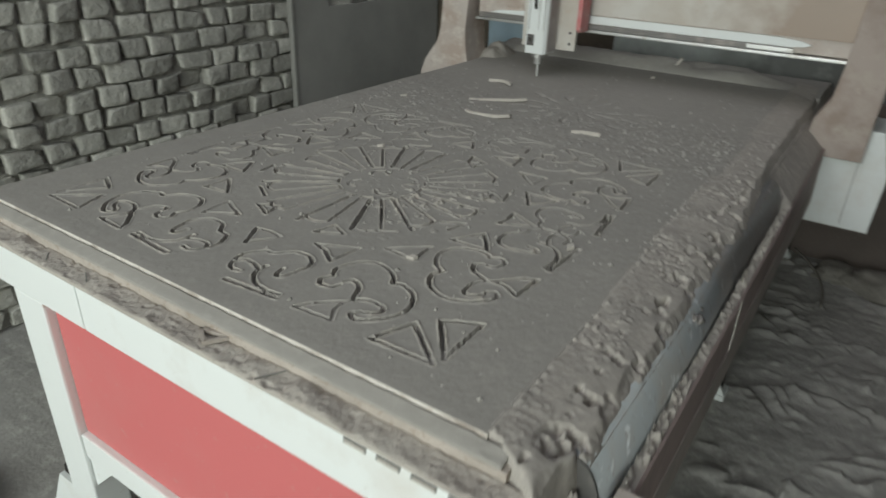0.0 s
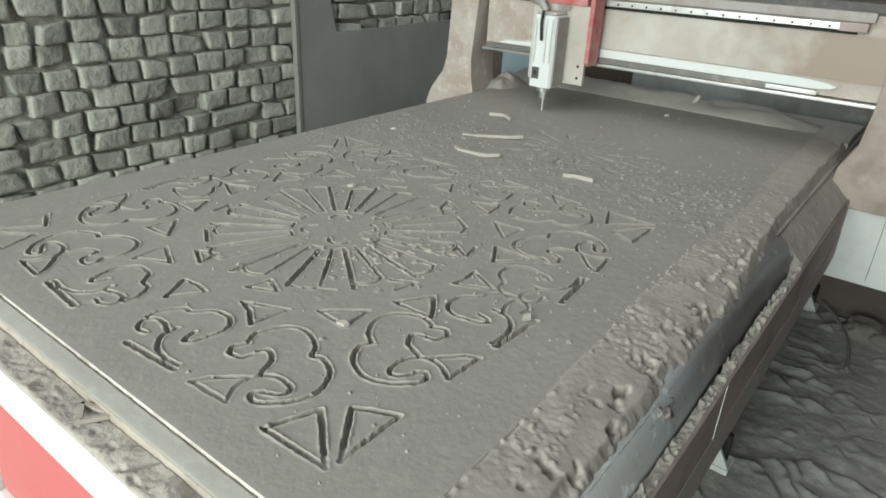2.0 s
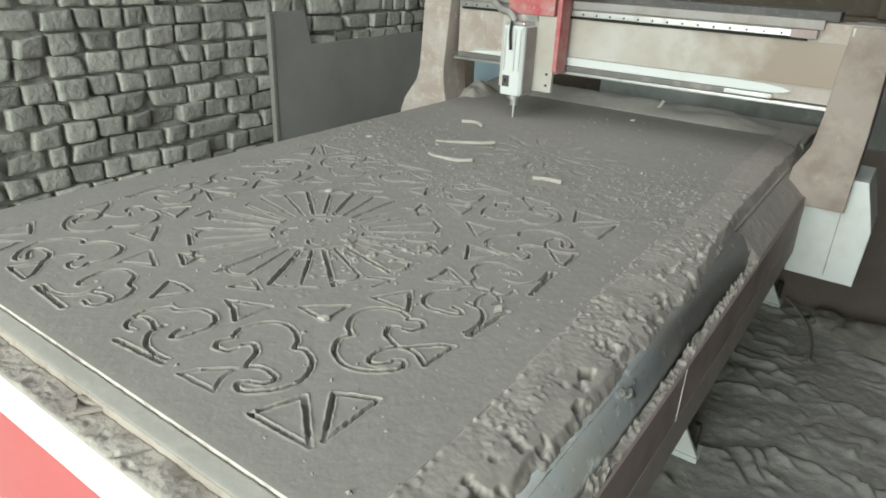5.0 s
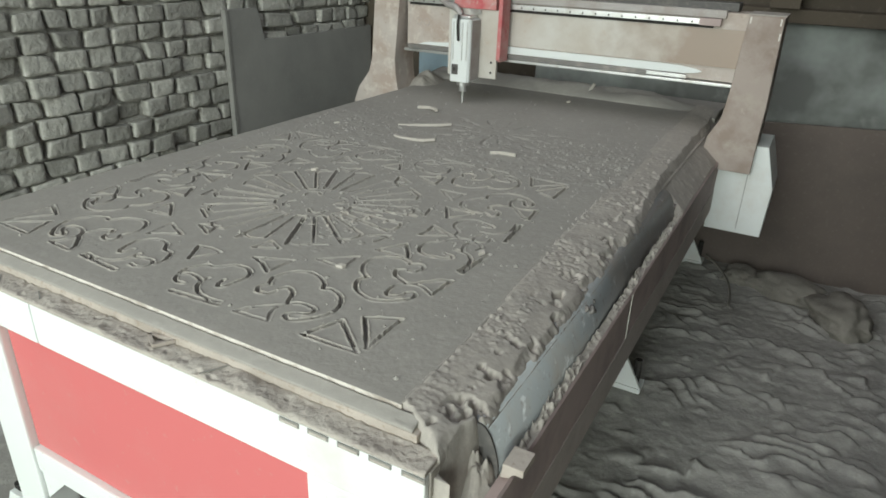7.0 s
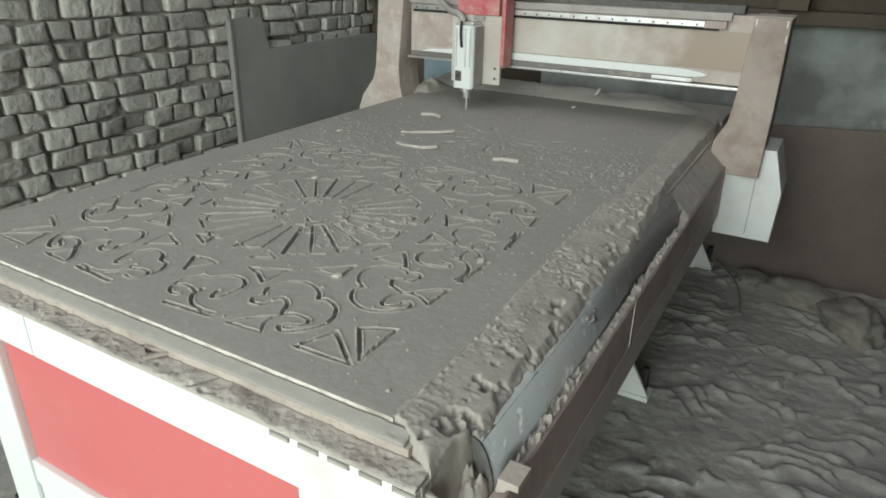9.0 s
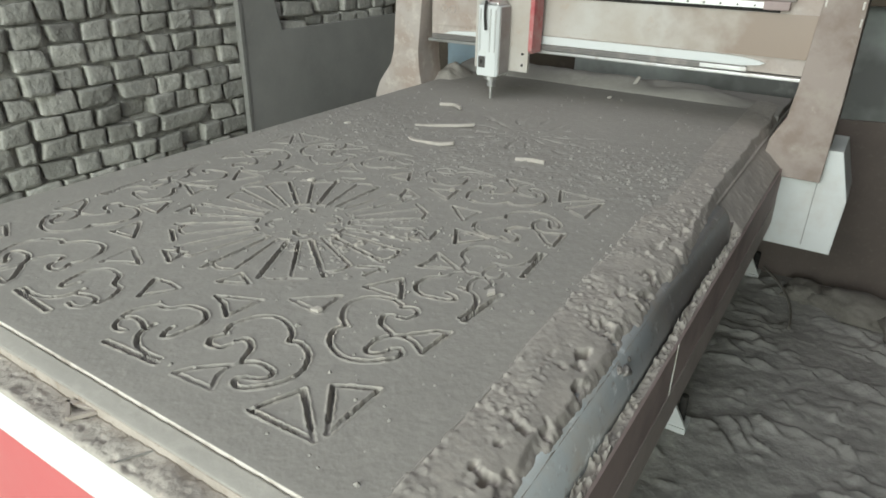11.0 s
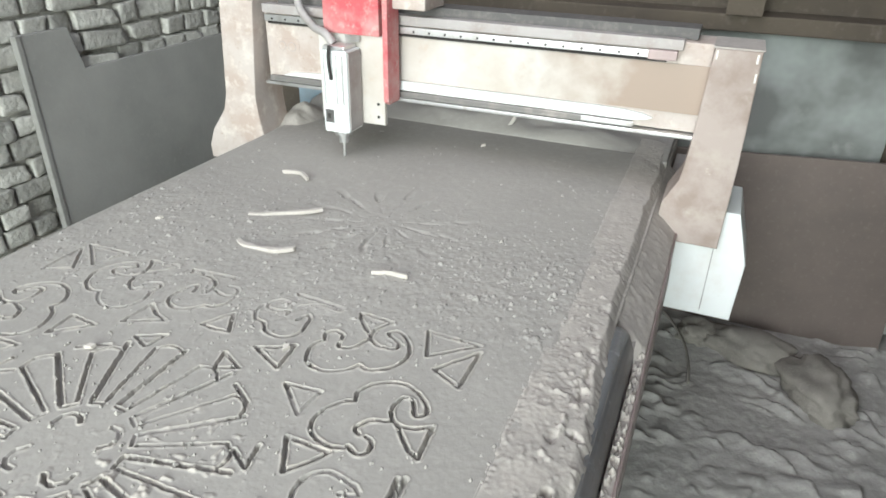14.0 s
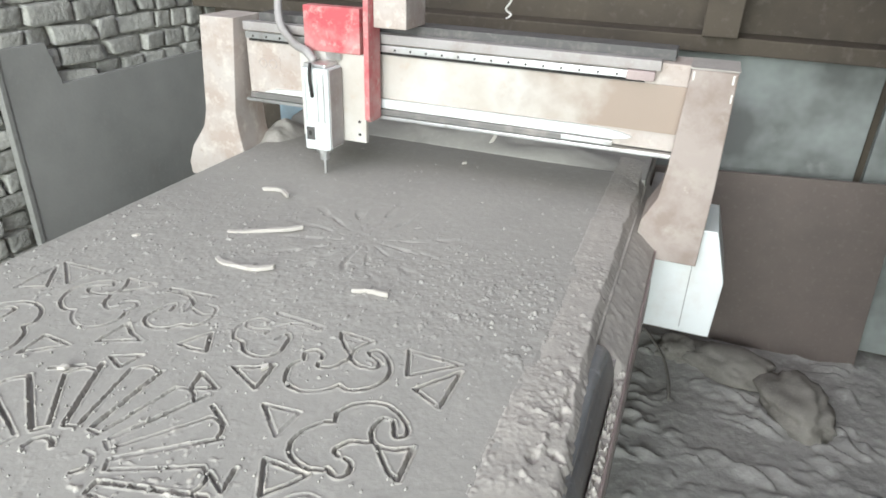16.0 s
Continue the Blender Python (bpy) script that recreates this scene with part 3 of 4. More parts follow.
# one cloud scroll of the fretwork, by the near edge and towards the right corner
SCROLL = [
    [(0.815, 0.176), (0.808, 0.195), (0.812, 0.218), (0.824, 0.238), (0.846, 0.250), (0.874, 0.247), (0.900, 0.231), (0.914, 0.211)],
    [(0.914, 0.211), (0.934, 0.217), (0.962, 0.202), (0.979, 0.174), (0.980, 0.145), (0.966, 0.118), (0.946, 0.098), (0.930, 0.093), (0.919, 0.104), (0.928, 0.114)],
    [(0.820, 0.172), (0.811, 0.152), (0.823, 0.139), (0.842, 0.144), (0.848, 0.157)],
    [(0.848, 0.169), (0.857, 0.180), (0.879, 0.169), (0.889, 0.147), (0.893, 0.129), (0.872, 0.108), (0.848, 0.085)],
    [(0.907, 0.073), (0.893, 0.096), (0.890, 0.117), (0.897, 0.135), (0.918, 0.147), (0.944, 0.146), (0.953, 0.137), (0.949, 0.124), (0.934, 0.115)],
]
WEDGE = [[(0.848, 0.085), (0.839, 0.066), (0.909, 0.071)]]
# the tighter curl between two scrolls, with its straight stick along the border
CURL = [
    [(0.645, 0.116), (0.646, 0.142), (0.662, 0.166), (0.684, 0.171), (0.704, 0.193), (0.734, 0.199), (0.756, 0.188), (0.766, 0.168), (0.763, 0.148), (0.757, 0.122)],
    [(0.757, 0.122), (0.748, 0.114), (0.741, 0.121), (0.737, 0.138)],
    [(0.684, 0.090), (0.665, 0.089), (0.652, 0.104), (0.658, 0.121), (0.680, 0.123), (0.708, 0.112)],
    [(0.708, 0.128), (0.713, 0.098), (0.736, 0.079), (0.764, 0.073), (0.794, 0.076)],
]
STICK = [(0.689, 0.058), (0.797, 0.066)]
CORNER = [
    [(0.985, 0.069), (1.091, 0.073), (1.012, 0.139), (0.985, 0.069)],
    [(1.039, 0.168), (1.096, 0.197), (1.097, 0.091), (1.039, 0.168)],
    [(0.826, 0.305), (0.891, 0.299), (0.886, 0.360), (0.826, 0.305)],
    [(0.716, 0.241), (0.748, 0.230), (0.781, 0.207)], [(0.716, 0.241), (0.788, 0.275), (0.781, 0.207)],
    [(0.933, 0.468), (0.958, 0.437), (0.974, 0.410)], [(0.899, 0.408), (0.972, 0.411)], [(0.899, 0.408), (0.933, 0.468)],
    [(CX, 0.167), (0.642, 0.222), (CX, 0.226)],
    [(0.995, CY), (0.931, 0.527), (0.935, CY)],
    [(0.688, 0.320), (0.728, 0.302), (0.678, 0.277), (0.688, 0.320)],
    [(0.751, 0.341), (0.797, 0.370)],
    [(0.872, 0.440), (0.880, 0.485), (0.842, 0.462)],
]
quarter = [(line, 0.0030) for line in CORNER]
for line in SCROLL + WEDGE + CURL + [STICK]:           # along the near border, and again along the side border
    half = 0.0042 if line is STICK else 0.0029
    line = curve2(line) if len(line) > 3 else line
    quarter.append((line, half))
    quarter.append(([(1.165 - y, 1.208 - x) for x, y in line], half))
segments = []
for flip_x in (False, True):
    for flip_y in (False, True):
        for line, half in quarter:
            pts = [(2 * CX - x if flip_x else x, 2 * CY - y if flip_y else y) for x, y in line]
            segments += [(*a, *b, half) for a, b in zip(pts, pts[1:])]


def polar(r, a):
    return CX + r * math.cos(a), CY + r * math.sin(a)


for k in range(28):                                    # rays of the sunburst, joined in pairs by rounded ends
    a = k * math.pi / 14
    r1 = (0.250, 0.262, 0.238, 0.258)[k % 4]
    segments.append((*polar(0.106, a), *polar(r1, a), (0.0026, 0.0040)[k % 2]))
    if k % 2 == 0:
        bow = [polar(r1 + 0.012 * math.sin(math.pi * f), a - f * math.pi / 14) for f in (0, 0.2, 0.4, 0.6, 0.8, 1)]
        segments += [(*p, *q, 0.0018) for p, q in zip(bow, bow[1:])]
for k in range(14):                                    # broken ring and four hooked petals
    a, b = k * math.pi / 7, (k + 0.5) * math.pi / 7
    segments.append((*polar(0.098, a), *polar(0.098, b), 0.0024))
for k in range(4):
    a = (k + 0.5) * math.pi / 2
    mid = polar(0.056, a)
    hook = [(mid[0] + 0.021 * math.cos(a + d), mid[1] + 0.021 * math.sin(a + d)) for d in (-1.9, -1.2, -0.4, 0.4, 1.1)]
    segments += [(*p, *q, 0.0030) for p, q in zip(hook, hook[1:])]

gx = np.linspace(0, 1.22, 850)
gy = np.concatenate([np.arange(0, 1.05, 0.00144), np.arange(1.05, 1.60, 0.0022), np.arange(1.60, 2.247, 0.0045)])
X, Y = np.meshgrid(gx, gy)
dist, half = np.full(X.shape, 9.0), np.full(X.shape, 0.004)
for x0, y0, x1, y1, w in segments:                     # distance to the nearest groove
    r = 0.022
    i0, i1 = np.searchsorted(gx, (min(x0, x1) - r, max(x0, x1) + r))
    j0, j1 = np.searchsorted(gy, (min(y0, y1) - r, max(y0, y1) + r))
    px, py = X[j0:j1, i0:i1], Y[j0:j1, i0:i1]
    dx, dy = x1 - x0, y1 - y0
    t = np.clip(((px - x0) * dx + (py - y0) * dy) / (dx * dx + dy * dy + 1e-12), 0, 1)
    d = np.hypot(px - x0 - t * dx, py - y0 - t * dy)
    near = d < dist[j0:j1, i0:i1]
    dist[j0:j1, i0:i1] = np.where(near, d, dist[j0:j1, i0:i1])
    half[j0:j1, i0:i1] = np.where(near, w, half[j0:j1, i0:i1])
wobble = (fbm(X * 190, Y * 190, 3, 2) - 0.5) * 0.0028
edge = dist + wobble
filled = np.clip((fbm(X * 9, Y * 9, 17, 3) - 0.29) * 6.5, 0.28, 1)     # dust has run back into some grooves
away = np.clip((Y - 0.62) * 2.2, 0, 1) * np.clip((0.72 - X) * 3, 0, 1)
filled = np.clip(filled * (1 - 0.50 * away) * (1 - 0.15 * np.clip((Y - 0.72) * 4, 0, 1)), 0.05, 1)
cut = 0.0142 * filled * np.clip((half - edge) / 0.0011 + 0.5, 0, 1)
lip = 0.0022 * np.exp(-((edge - half - 0.0022) / 0.0016) ** 2) * fbm(X * 70, Y * 70, 7, 2) * (0.4 + filled)
grain = 0.0006 * fbm(X * 90, Y * 90, 11, 3)
core = np.exp(-(((X - CX - 0.16) / 0.13) ** 2 + ((Y - CY + 0.01) / 0.17) ** 2))
crumbs = 0.0062 * np.clip(fbm(X * 75, Y * 75, 21, 2) - 0.66, 0, 1) * 4 * (0.05 + 0.95 * core ** 1.5)
far = np.clip((Y - 0.80 - 0.5 * np.clip(X - 0.7, 0, 1)) * 5, 0, 1) * np.clip((1.62 - Y) * 4, 0, 1)
rough = far * (0.0030 * fbm(X * 26, Y * 26, 41, 4) + 0.008 * np.clip(fbm(X * 95, Y * 70, 43, 2) - 0.76, 0, 1) * 3 + 0.0012 * (fbm(X * 120, Y * 120, 45, 2) - 0.5))
right = np.clip((X - 0.90) * 5, 0, 1) * np.clip((Y - 1.04) * 7, 0, 1) * np.clip((1.50 - Y) * 4, 0, 1)
rough += right * (0.012 * np.clip(fbm(X * 70, Y * 55, 47, 3) - 0.64, 0, 1) * 3 + 0.004 * (fbm(X * 24, Y * 24, 46, 2) - 0.4))
ang, rad = np.arctan2(Y - 1.44, X - 0.69), np.hypot(X - 0.69, Y - 1.44)
star = np.clip(np.cos(ang * 14 + 3 * fbm(X * 9, Y * 9, 53, 2)) - 0.55, 0, 1) * np.clip(fbm(X * 30, Y * 30, 55, 2) * 3 - 1.2, 0, 1) * 1.6 * np.exp(-((rad - 0.15) / 0.07) ** 2) * fbm(X * 20, Y * 20, 51, 2)
pale = np.clip(lip / 0.0016, 0, 1) * 0.75 * np.clip(fbm(X * 40, Y * 40, 23, 2) * 2.2 - 0.5, 0, 1) + np.clip(crumbs / 0.003, 0, 1) * 0.5
H = ZT - cut + lip + grain + crumbs + rough - 0.018 * star + 0.003 * (fbm(X * 3, Y * 3, 61, 2) - 0.5)
edge_fade = np.clip(np.minimum.reduce([Y, X, 1.22 - X]) / 0.012, 0, 1)
H = ZT + (H - ZT) * edge_fade
panel = tagged(sheet("carved_panel", gx, gy, H, 0.7645, "board", "top_edge"), "fibreboard sheet carved with scrolls and a sunburst", "board")
layer = panel.data.attributes.new("fresh", "FLOAT", "POINT")
layer.data.foreach_set("value", np.concatenate([pale.ravel(), np.zeros(len(panel.data.vertices) - pale.size)]).astype(np.float32))

# ---- loose dust ----
hx, hy = np.arange(1.150, 1.3290, 0.0024), np.arange(-0.052, 2.42, 0.0028)
X, Y = np.meshgrid(hx, hy)
inner = 1.219 - 0.007 * fbm(Y * 45, X * 9, 70, 3) - 0.022 * np.clip((Y - 0.30) / 0.55, 0, 1) - 0.010 * (fbm(Y * 5, X * 2, 69, 2) - 0.5) * np.clip(Y * 4, 0, 1)
far = np.clip((Y - 0.80) / 0.40, 0, 1)
reach = np.clip((Y + 0.03) / 0.09, 0, 1)
outer = 1.310 + 0.017 * reach + 0.005 * far - 0.030 * np.clip(fbm(Y * 13, X * 26, 72, 3) - 0.50, 0, 1) * (1 - 0.6 * far) - 0.004 * fbm(Y * 60, X * 60, 77, 2) * (1 - 0.7 * far)
outer = outer - 0.032 * np.clip((Y - 0.90) / 0.40, 0, 1)
across = np.clip((X - inner) / (0.004 + 0.030 * far), 0, 1)
steep = np.clip((outer - X) / (0.010 + 0.014 * fbm(Y * 24, X * 50, 67, 2)), 0, 1)
patchy = np.clip(fbm(X * 16, Y * 11, 58, 2) * 3.2 - 1.2, 0.12, 1)
clod = 0.0060 * (fbm(X * 22, Y * 16, 71, 2) - 0.5) + patchy * (0.0036 * (fbm(X * 60, Y * 90, 73, 3) - 0.5) + 0.0026 * (fbm(X * 150, Y * 190, 57, 2) - 0.5))
crumb = patchy * 0.010 * np.clip(fbm(X * 150, Y * 150, 75, 2) - 0.68, 0, 1) * 2.6 + 0.0008 * fbm(X * 230, Y * 230, 76, 2)
pits = -0.036 * np.clip(fbm(X * 52, Y * 40, 78, 3) - 0.60, 0, 1) * 3.0 * np.clip((X - 1.245) * 22, 0, 1) * (1 - 0.6 * far)
seam = -0.0022 * np.exp(-((X - inner - 0.003) / 0.0022) ** 2) + 0.004 * np.exp(-((X - inner - 0.008) / 0.004) ** 2) * np.clip(fbm(X * 90, Y * 90, 59, 2) - 0.52, 0, 1) * 4
scatter = 0.012 * np.clip(fbm(X * 80, Y * 60, 74, 3) - 0.66, 0, 1) * 2.5 * np.clip((Y - 0.70) * 5, 0, 1) * np.clip((1.75 - Y) * 3, 0, 1)
slope = np.clip((X - 1.225) / 0.085, 0, 1)
crest = ZT + 0.0012 - (0.018 - 0.006 * far) * slope ** 1.2 + across * ((1 - 0.55 * far) * (clod + crumb + pits) + scatter) + (1 - far) * seam
foot = np.where(X > 1.304, 0.7455 - 0.35 * np.clip(X - 1.317, 0, 1), BED + 0.002)
foot = np.where((X > 1.304) & ((Y < 0.058) | (Y > 1.258)), 0.650, foot) + 0.002 * fbm(X * 90, Y * 90, 79, 2)
Z = foot + (crest - foot) * steep ** 0.8
Z = Z + (1 - steep) * np.clip(steep * 6, 0, 1) * (0.010 * (fbm(X * 60, Y * 60, 65, 4) - 0.55) + 0.007 * (fbm(X * 170, Y * 170, 62, 2) - 0.5))
Z = np.where(across <= 0, ZT - 0.012, Z)
front = BED + 0.004 + np.clip((Y + 0.052) / 0.062, 0, 1) ** 0.75 * 0.034 + 0.006 * (fbm(X * 60, Y * 60, 68, 3) - 0.3) + 0.010 * np.clip(fbm(X * 120, Y * 120, 66, 2) - 0.62, 0, 1) * 2
Z = np.minimum(Z, front)
bank = X - 1.224 - 2.0 * np.clip(-Y, 0, 1) - 0.014 * (fbm(X * 30, Y * 30, 60, 2) - 0.5)
Z = np.where(Y < 0.002, np.minimum(Z, BED + 0.012 + 1.3 * bank), Z)
Z = np.where((Y < 0.002) & (bank < 0), BED - 0.015, Z)
side_heap = tagged(sheet("dust_heap", hx, hy, Z, 0.6415, "heap"), "crumbly ridge of brown dust along the bed", "dust", kind="stuff")

hx, hy = np.arange(1.270, 1.3735, 0.004), np.arange(1.255, 2.30, 0.006)
X, Y = np.meshgrid(hx, hy)
start = np.clip((Y - 1.255) / 0.05, 0, 1)
run = np.clip((X - 1.270) / 0.1035, 0, 1)
Z = 0.768 - 0.090 * run ** 1.1 + 0.005 * (fbm(X * 30, Y * 24, 63, 3) - 0.5) + 0.006 * np.clip(fbm(X * 60, Y * 60, 64, 2) - 0.55, 0, 1) * 2
Z = np.where(X > 1.303, 0.655 + (Z - 0.655) * (0.35 + 0.65 * start), Z)
tagged(sheet("dust_bank", hx, hy, Z, 0.652, "heap"), "sloping bank of dust burying the guide rail", "dust", kind="stuff")

hx, hy = np.arange(-0.055, 1.302, 0.0030), np.arange(-0.0715, -0.0255, 0.0026)
X, Y = np.meshgrid(hx, hy)
Z = BED + 0.0012 + 0.0050 * fbm(X * 40, Y * 40, 81, 3) + 0.0025 * fbm(X * 130, Y * 130, 80, 2) - 0.0060 * np.clip(fbm(X * 80, Y * 80, 82, 2) - 0.66, 0, 1) * 4 + 0.012 * np.clip(fbm(X * 22, Y * 22, 83, 2) - 0.6, 0, 1) * 2
Z = Z - 0.005 * np.clip(-(Y + 0.066) / 0.006, 0, 1) * fbm(X * 50, Y * 3, 92, 2)
tagged(sheet("dust_layer", hx, hy, Z, BED - 0.001, "crust"), "thin crusty dust on the front of the bed", "dust", kind="stuff")

hx, hy = np.arange(0.006, 1.258, 0.006), np.arange(-0.0258, -0.0004, 0.0024)
X, Y = np.meshgrid(hx, hy)
Z = 0.7640 + 0.0095 * np.clip((Y + 0.0258) / 0.0254, 0, 1) ** 0.8 + 0.0022 * fbm(X * 60, Y * 60, 85, 3) + 0.004 * np.clip(fbm(X * 40, Y * 40, 86, 2) - 0.66, 0, 1) * 2
tagged(sheet("dust_layer", hx, hy, Z, 0.7638, "board"), "thin dust lying on the spoil sheet's rim", "dust", kind="stuff")

hx, hy = np.arange(-0.055, 1.30, 0.008), np.arange(2.235, 2.61, 0.008)
X, Y = np.meshgrid(hx, hy)
t = (Y - 2.235) / 0.375
Z = 0.768 + np.clip(np.sin(np.clip(t * 1.6, 0, 1) * math.pi), 0, 1) ** 0.6 * (0.028 + 0.040 * fbm(X * 6, Y * 9, 91, 3)) * np.clip((1.26 - X) * 4, 0.15, 1)
tagged(sheet("dust_drift", hx, hy, Z, BED + 0.0, "board"), "soft drift of dust heaped across the far bed", "dust", kind="stuff")

hy = np.arange(0.055, 1.30, 0.0024)
hx = np.arange(1.3530, 1.3718, 0.0019)
X, Y = np.meshgrid(hx, hy)
Z = 0.6755 + 0.022 * np.clip(fbm(X * 150, Y * 130, 95, 2) - 0.42, 0, 1) * 2.0 * np.clip(fbm(Y * 9, X * 0 + 1, 96, 2) * 2.2 - 0.3, 0.1, 1)
tagged(sheet("dust_line", hx, hy, Z, 0.6725, "heap"), "line of crumbled dust on the frame ledge", "dust", kind="stuff")

hx, hy = np.arange(-0.10, 0.16, 0.006), np.arange(1.95, 2.30, 0.006)
X, Y = np.meshgrid(hx, hy)
Z = 0.77 + 0.066 * np.exp(-(((X - 0.005) / 0.060) ** 2 + ((Y - 2.12) / 0.10) ** 2)) * (0.7 + 0.6 * fbm(X * 22, Y * 22, 98, 3)) + 0.012 * fbm(X * 30, Y * 30, 97, 3) - 0.012
tagged(sheet("dust_mound", hx, hy, Z, BED, "heap"), "steep mound of dust beside the gantry foot", "dust", kind="stuff")


# ---- offcuts lying on the board ----
def offcut(name, at, length, bow, width, turn, tall, label):
    bm = bmesh.new()
    n = 10
    a = [(length * (i / n - 0.5), bow * (1 - (2 * i / n - 1) ** 2)) for i in range(n + 1)]
    outline = [(x, y - width / 2 * (0.6 + 0.4 * math.sin(i))) for i, (x, y) in enumerate(a)] + [(x, y + width / 2 * (0.7 + 0.3 * math.cos(i * 2))) for i, (x, y) in reversed(list(enumerate(a)))]
    prism(bm, outline, 0, tall, "z", 0.0012)
    ob = part(name, bm, "chip")
    ob.matrix_world = pose(*at, 4, -3, turn)
    return tagged(ob, label, "offcut", "fibreboard offcuts")


offcut("wood_offcut", (0.500, 1.207, ZT + 0.002), 0.155, -0.020, 0.017, 2, 0.009, "pale curved fibreboard offcut lying on the board")
offcut("wood_offcut", (0.438, 1.378, ZT + 0.002), 0.190, -0.006, 0.015, 27, 0.009, "long pale fibreboard offcut lying on the board")
offcut("wood_offcut", (0.318, 1.600, ZT + 0.002), 0.110, 0.018, 0.014, -18, 0.011, "small bent fibreboard offcut half in dust")
offcut("wood_offcut", (0.825, 1.200, ZT + 0.002), 0.082, 0.006, 0.008, 6, 0.011, "thin curved pale offcut lying on dust")
for x, y, r in ((0.450, 0.755, 20), (1.092, 0.510, 60), (0.888, 0.300, 10), (0.72, 2.10, 35), (0.77, 0.895, 70), (0.17, 1.22, 15)):
    bm = bmesh.new()
    prism(bm, [(-0.010, -0.004), (0.005, -0.006), (0.010, 0.002), (-0.002, 0.006)], 0, 0.007, "z", 0.001)
    ob = part("wood_chip", bm, "chip")
    ob.matrix_world = pose(x, y, ZT + 0.0015, 6, -8, r)
    tagged(ob, "small pale fibreboard chip on the carved sheet", "chip", "fibreboard chips")

bm = bmesh.new()
for a, b in (((0.0, 0.0), (0.055, 0.006)), ((0.055, 0.006), (0.030, -0.024)), ((0.030, -0.024), (0.0, 0.0))):
    d = Vector((b[0] - a[0], b[1] - a[1], 0)).normalized() * 0.003
    prism(bm, [(a[0] - d.y, a[1] + d.x), (b[0] - d.y, b[1] + d.x), (b[0] + d.y, b[1] - d.x), (a[0] + d.y, a[1] - d.x)], 0, 0.006, "z")
ob = part("triangle_offcut", bm, "edge")
ob.matrix_world = pose(0.742, -0.036, BED + 0.0065, 0, 0, 8)
tagged(ob, "thin triangular fibreboard cut-out lying in dust", "offcut")

for x, turn, length in ((0.905, 62, 0.045), (0.330, -35, 0.030), (0.455, -28, 0.036)):
    bm = bmesh.new()
    prism(bm, [(-length / 2, -0.0008), (length / 2, -0.0016), (length / 2, 0.0010), (-length / 2, 0.0012)], 0, 0.0012, "z")
    ob = part("splinter", bm, "lean_edge")
    ob.matrix_world = pose(x, -0.048, BED + 0.0058, 0, 0, turn)
    tagged(ob, "thin dark splinter lying in the crusty dust", "splinter", "dark splinters")

grit = random.Random(11)
gv, gf = [], []
for k in range(1300):
    if k % 8 == 0:
        x, y = grit.uniform(0.95, 1.20), grit.uniform(0.05, 1.9)
    elif k % 8 < 3:
        x, y = grit.gauss(CX + 0.08, 0.18), grit.gauss(CY + 0.05, 0.18)
    elif k % 8 < 7:
        x, y = grit.uniform(0.05, 1.20), grit.gauss(1.12, 0.24)
    else:
        x, y = grit.uniform(0.05, 1.20), grit.uniform(0.02, 2.1)
    if not (0.02 < x < 1.2 and 0.02 < y < 2.2):
        continue
    r = grit.uniform(0.0012, 0.0036) * (1.6 if grit.random() < 0.10 else 1)
    a, base = grit.uniform(0, 6.3), len(gv)
    for q in range(4):
        gv.append((x + r * math.cos(a + q * 1.57) * grit.uniform(0.7, 1.4), y + r * math.sin(a + q * 1.57) * grit.uniform(0.7, 1.4), ZT + r * 0.2))
    gv += [(x + r * grit.uniform(-0.3, 0.3), y, ZT + r * grit.uniform(0.9, 1.5)), (x, y, ZT - r)]
    for q in range(4):
        gf += [(base + q, base + (q + 1) % 4, base + 4), (base + (q + 1) % 4, base + q, base + 5)]
me = bpy.data.meshes.new("crumbs")
me.from_pydata(gv, [], gf)
me.materials.append(M["board"])
tagged(new("crumbs", me), "scattered crumbs of fibreboard on the sheet", "crumbs", kind="stuff")

# ---- things round the router ----
bm = bmesh.new()
outline = [(1.66, 0.0), (2.78, 0.0), (2.78, 0.93), (1.885, 0.925), (1.845, 1.075), (1.66, 1.075)]
prism(bm, outline, -0.798, -0.776, "x", 0.002)
head = part("headboard", bm, "headboard")
tagged(head, "dark grey headboard with a cut-out leaning on bricks", "headboard")
part("edge_strip", box(bmesh.new(), -0.7995, -0.772, 1.640, 1.6585, 0.0, 1.075, 0.002), "lean_edge", head, "pale dusted board edge")

bm = bmesh.new()
prism(bm, [(-0.245, 0.0), (-0.03, 0.0), (-0.025, 0.90), (-0.25, 0.90)], 2.46, 2.64, "y", 0.02)
tagged(part("plastic_drum", bm, "blue"), "faded blue plastic drum behind the gantry", "drum")


def lumpy(name, at, size, mat, seed, label, category, turn=0.0):
    bm = bmesh.new()
    bmesh.ops.create_icosphere(bm, subdivisions=4, radius=1)
    for v in bm.verts:
        n1 = noise.noise(v.co * 1.5 + Vector((seed, 0, 0)))
        n2 = noise.noise(v.co * 4.2 + Vector((0, seed, 0)))
        fold = abs(noise.noise(v.co * 2.6 + Vector((0, 0, seed)))) + 0.6 * abs(noise.noise(v.co * 5.5 + Vector((seed, seed, 0))))
        v.co *= 1 + 0.30 * n1 + 0.08 * n2 - 0.28 * fold
        v.co = Vector((v.co.x * size[0], v.co.y * size[1], max(v.co.z, -0.35) * size[2] + 0.35 * size[2]))
    ob = part(name, bm, mat, None, smooth=True)
    ob.matrix_world = pose(*at, 0, 0, turn)
    return tagged(ob, label, category)


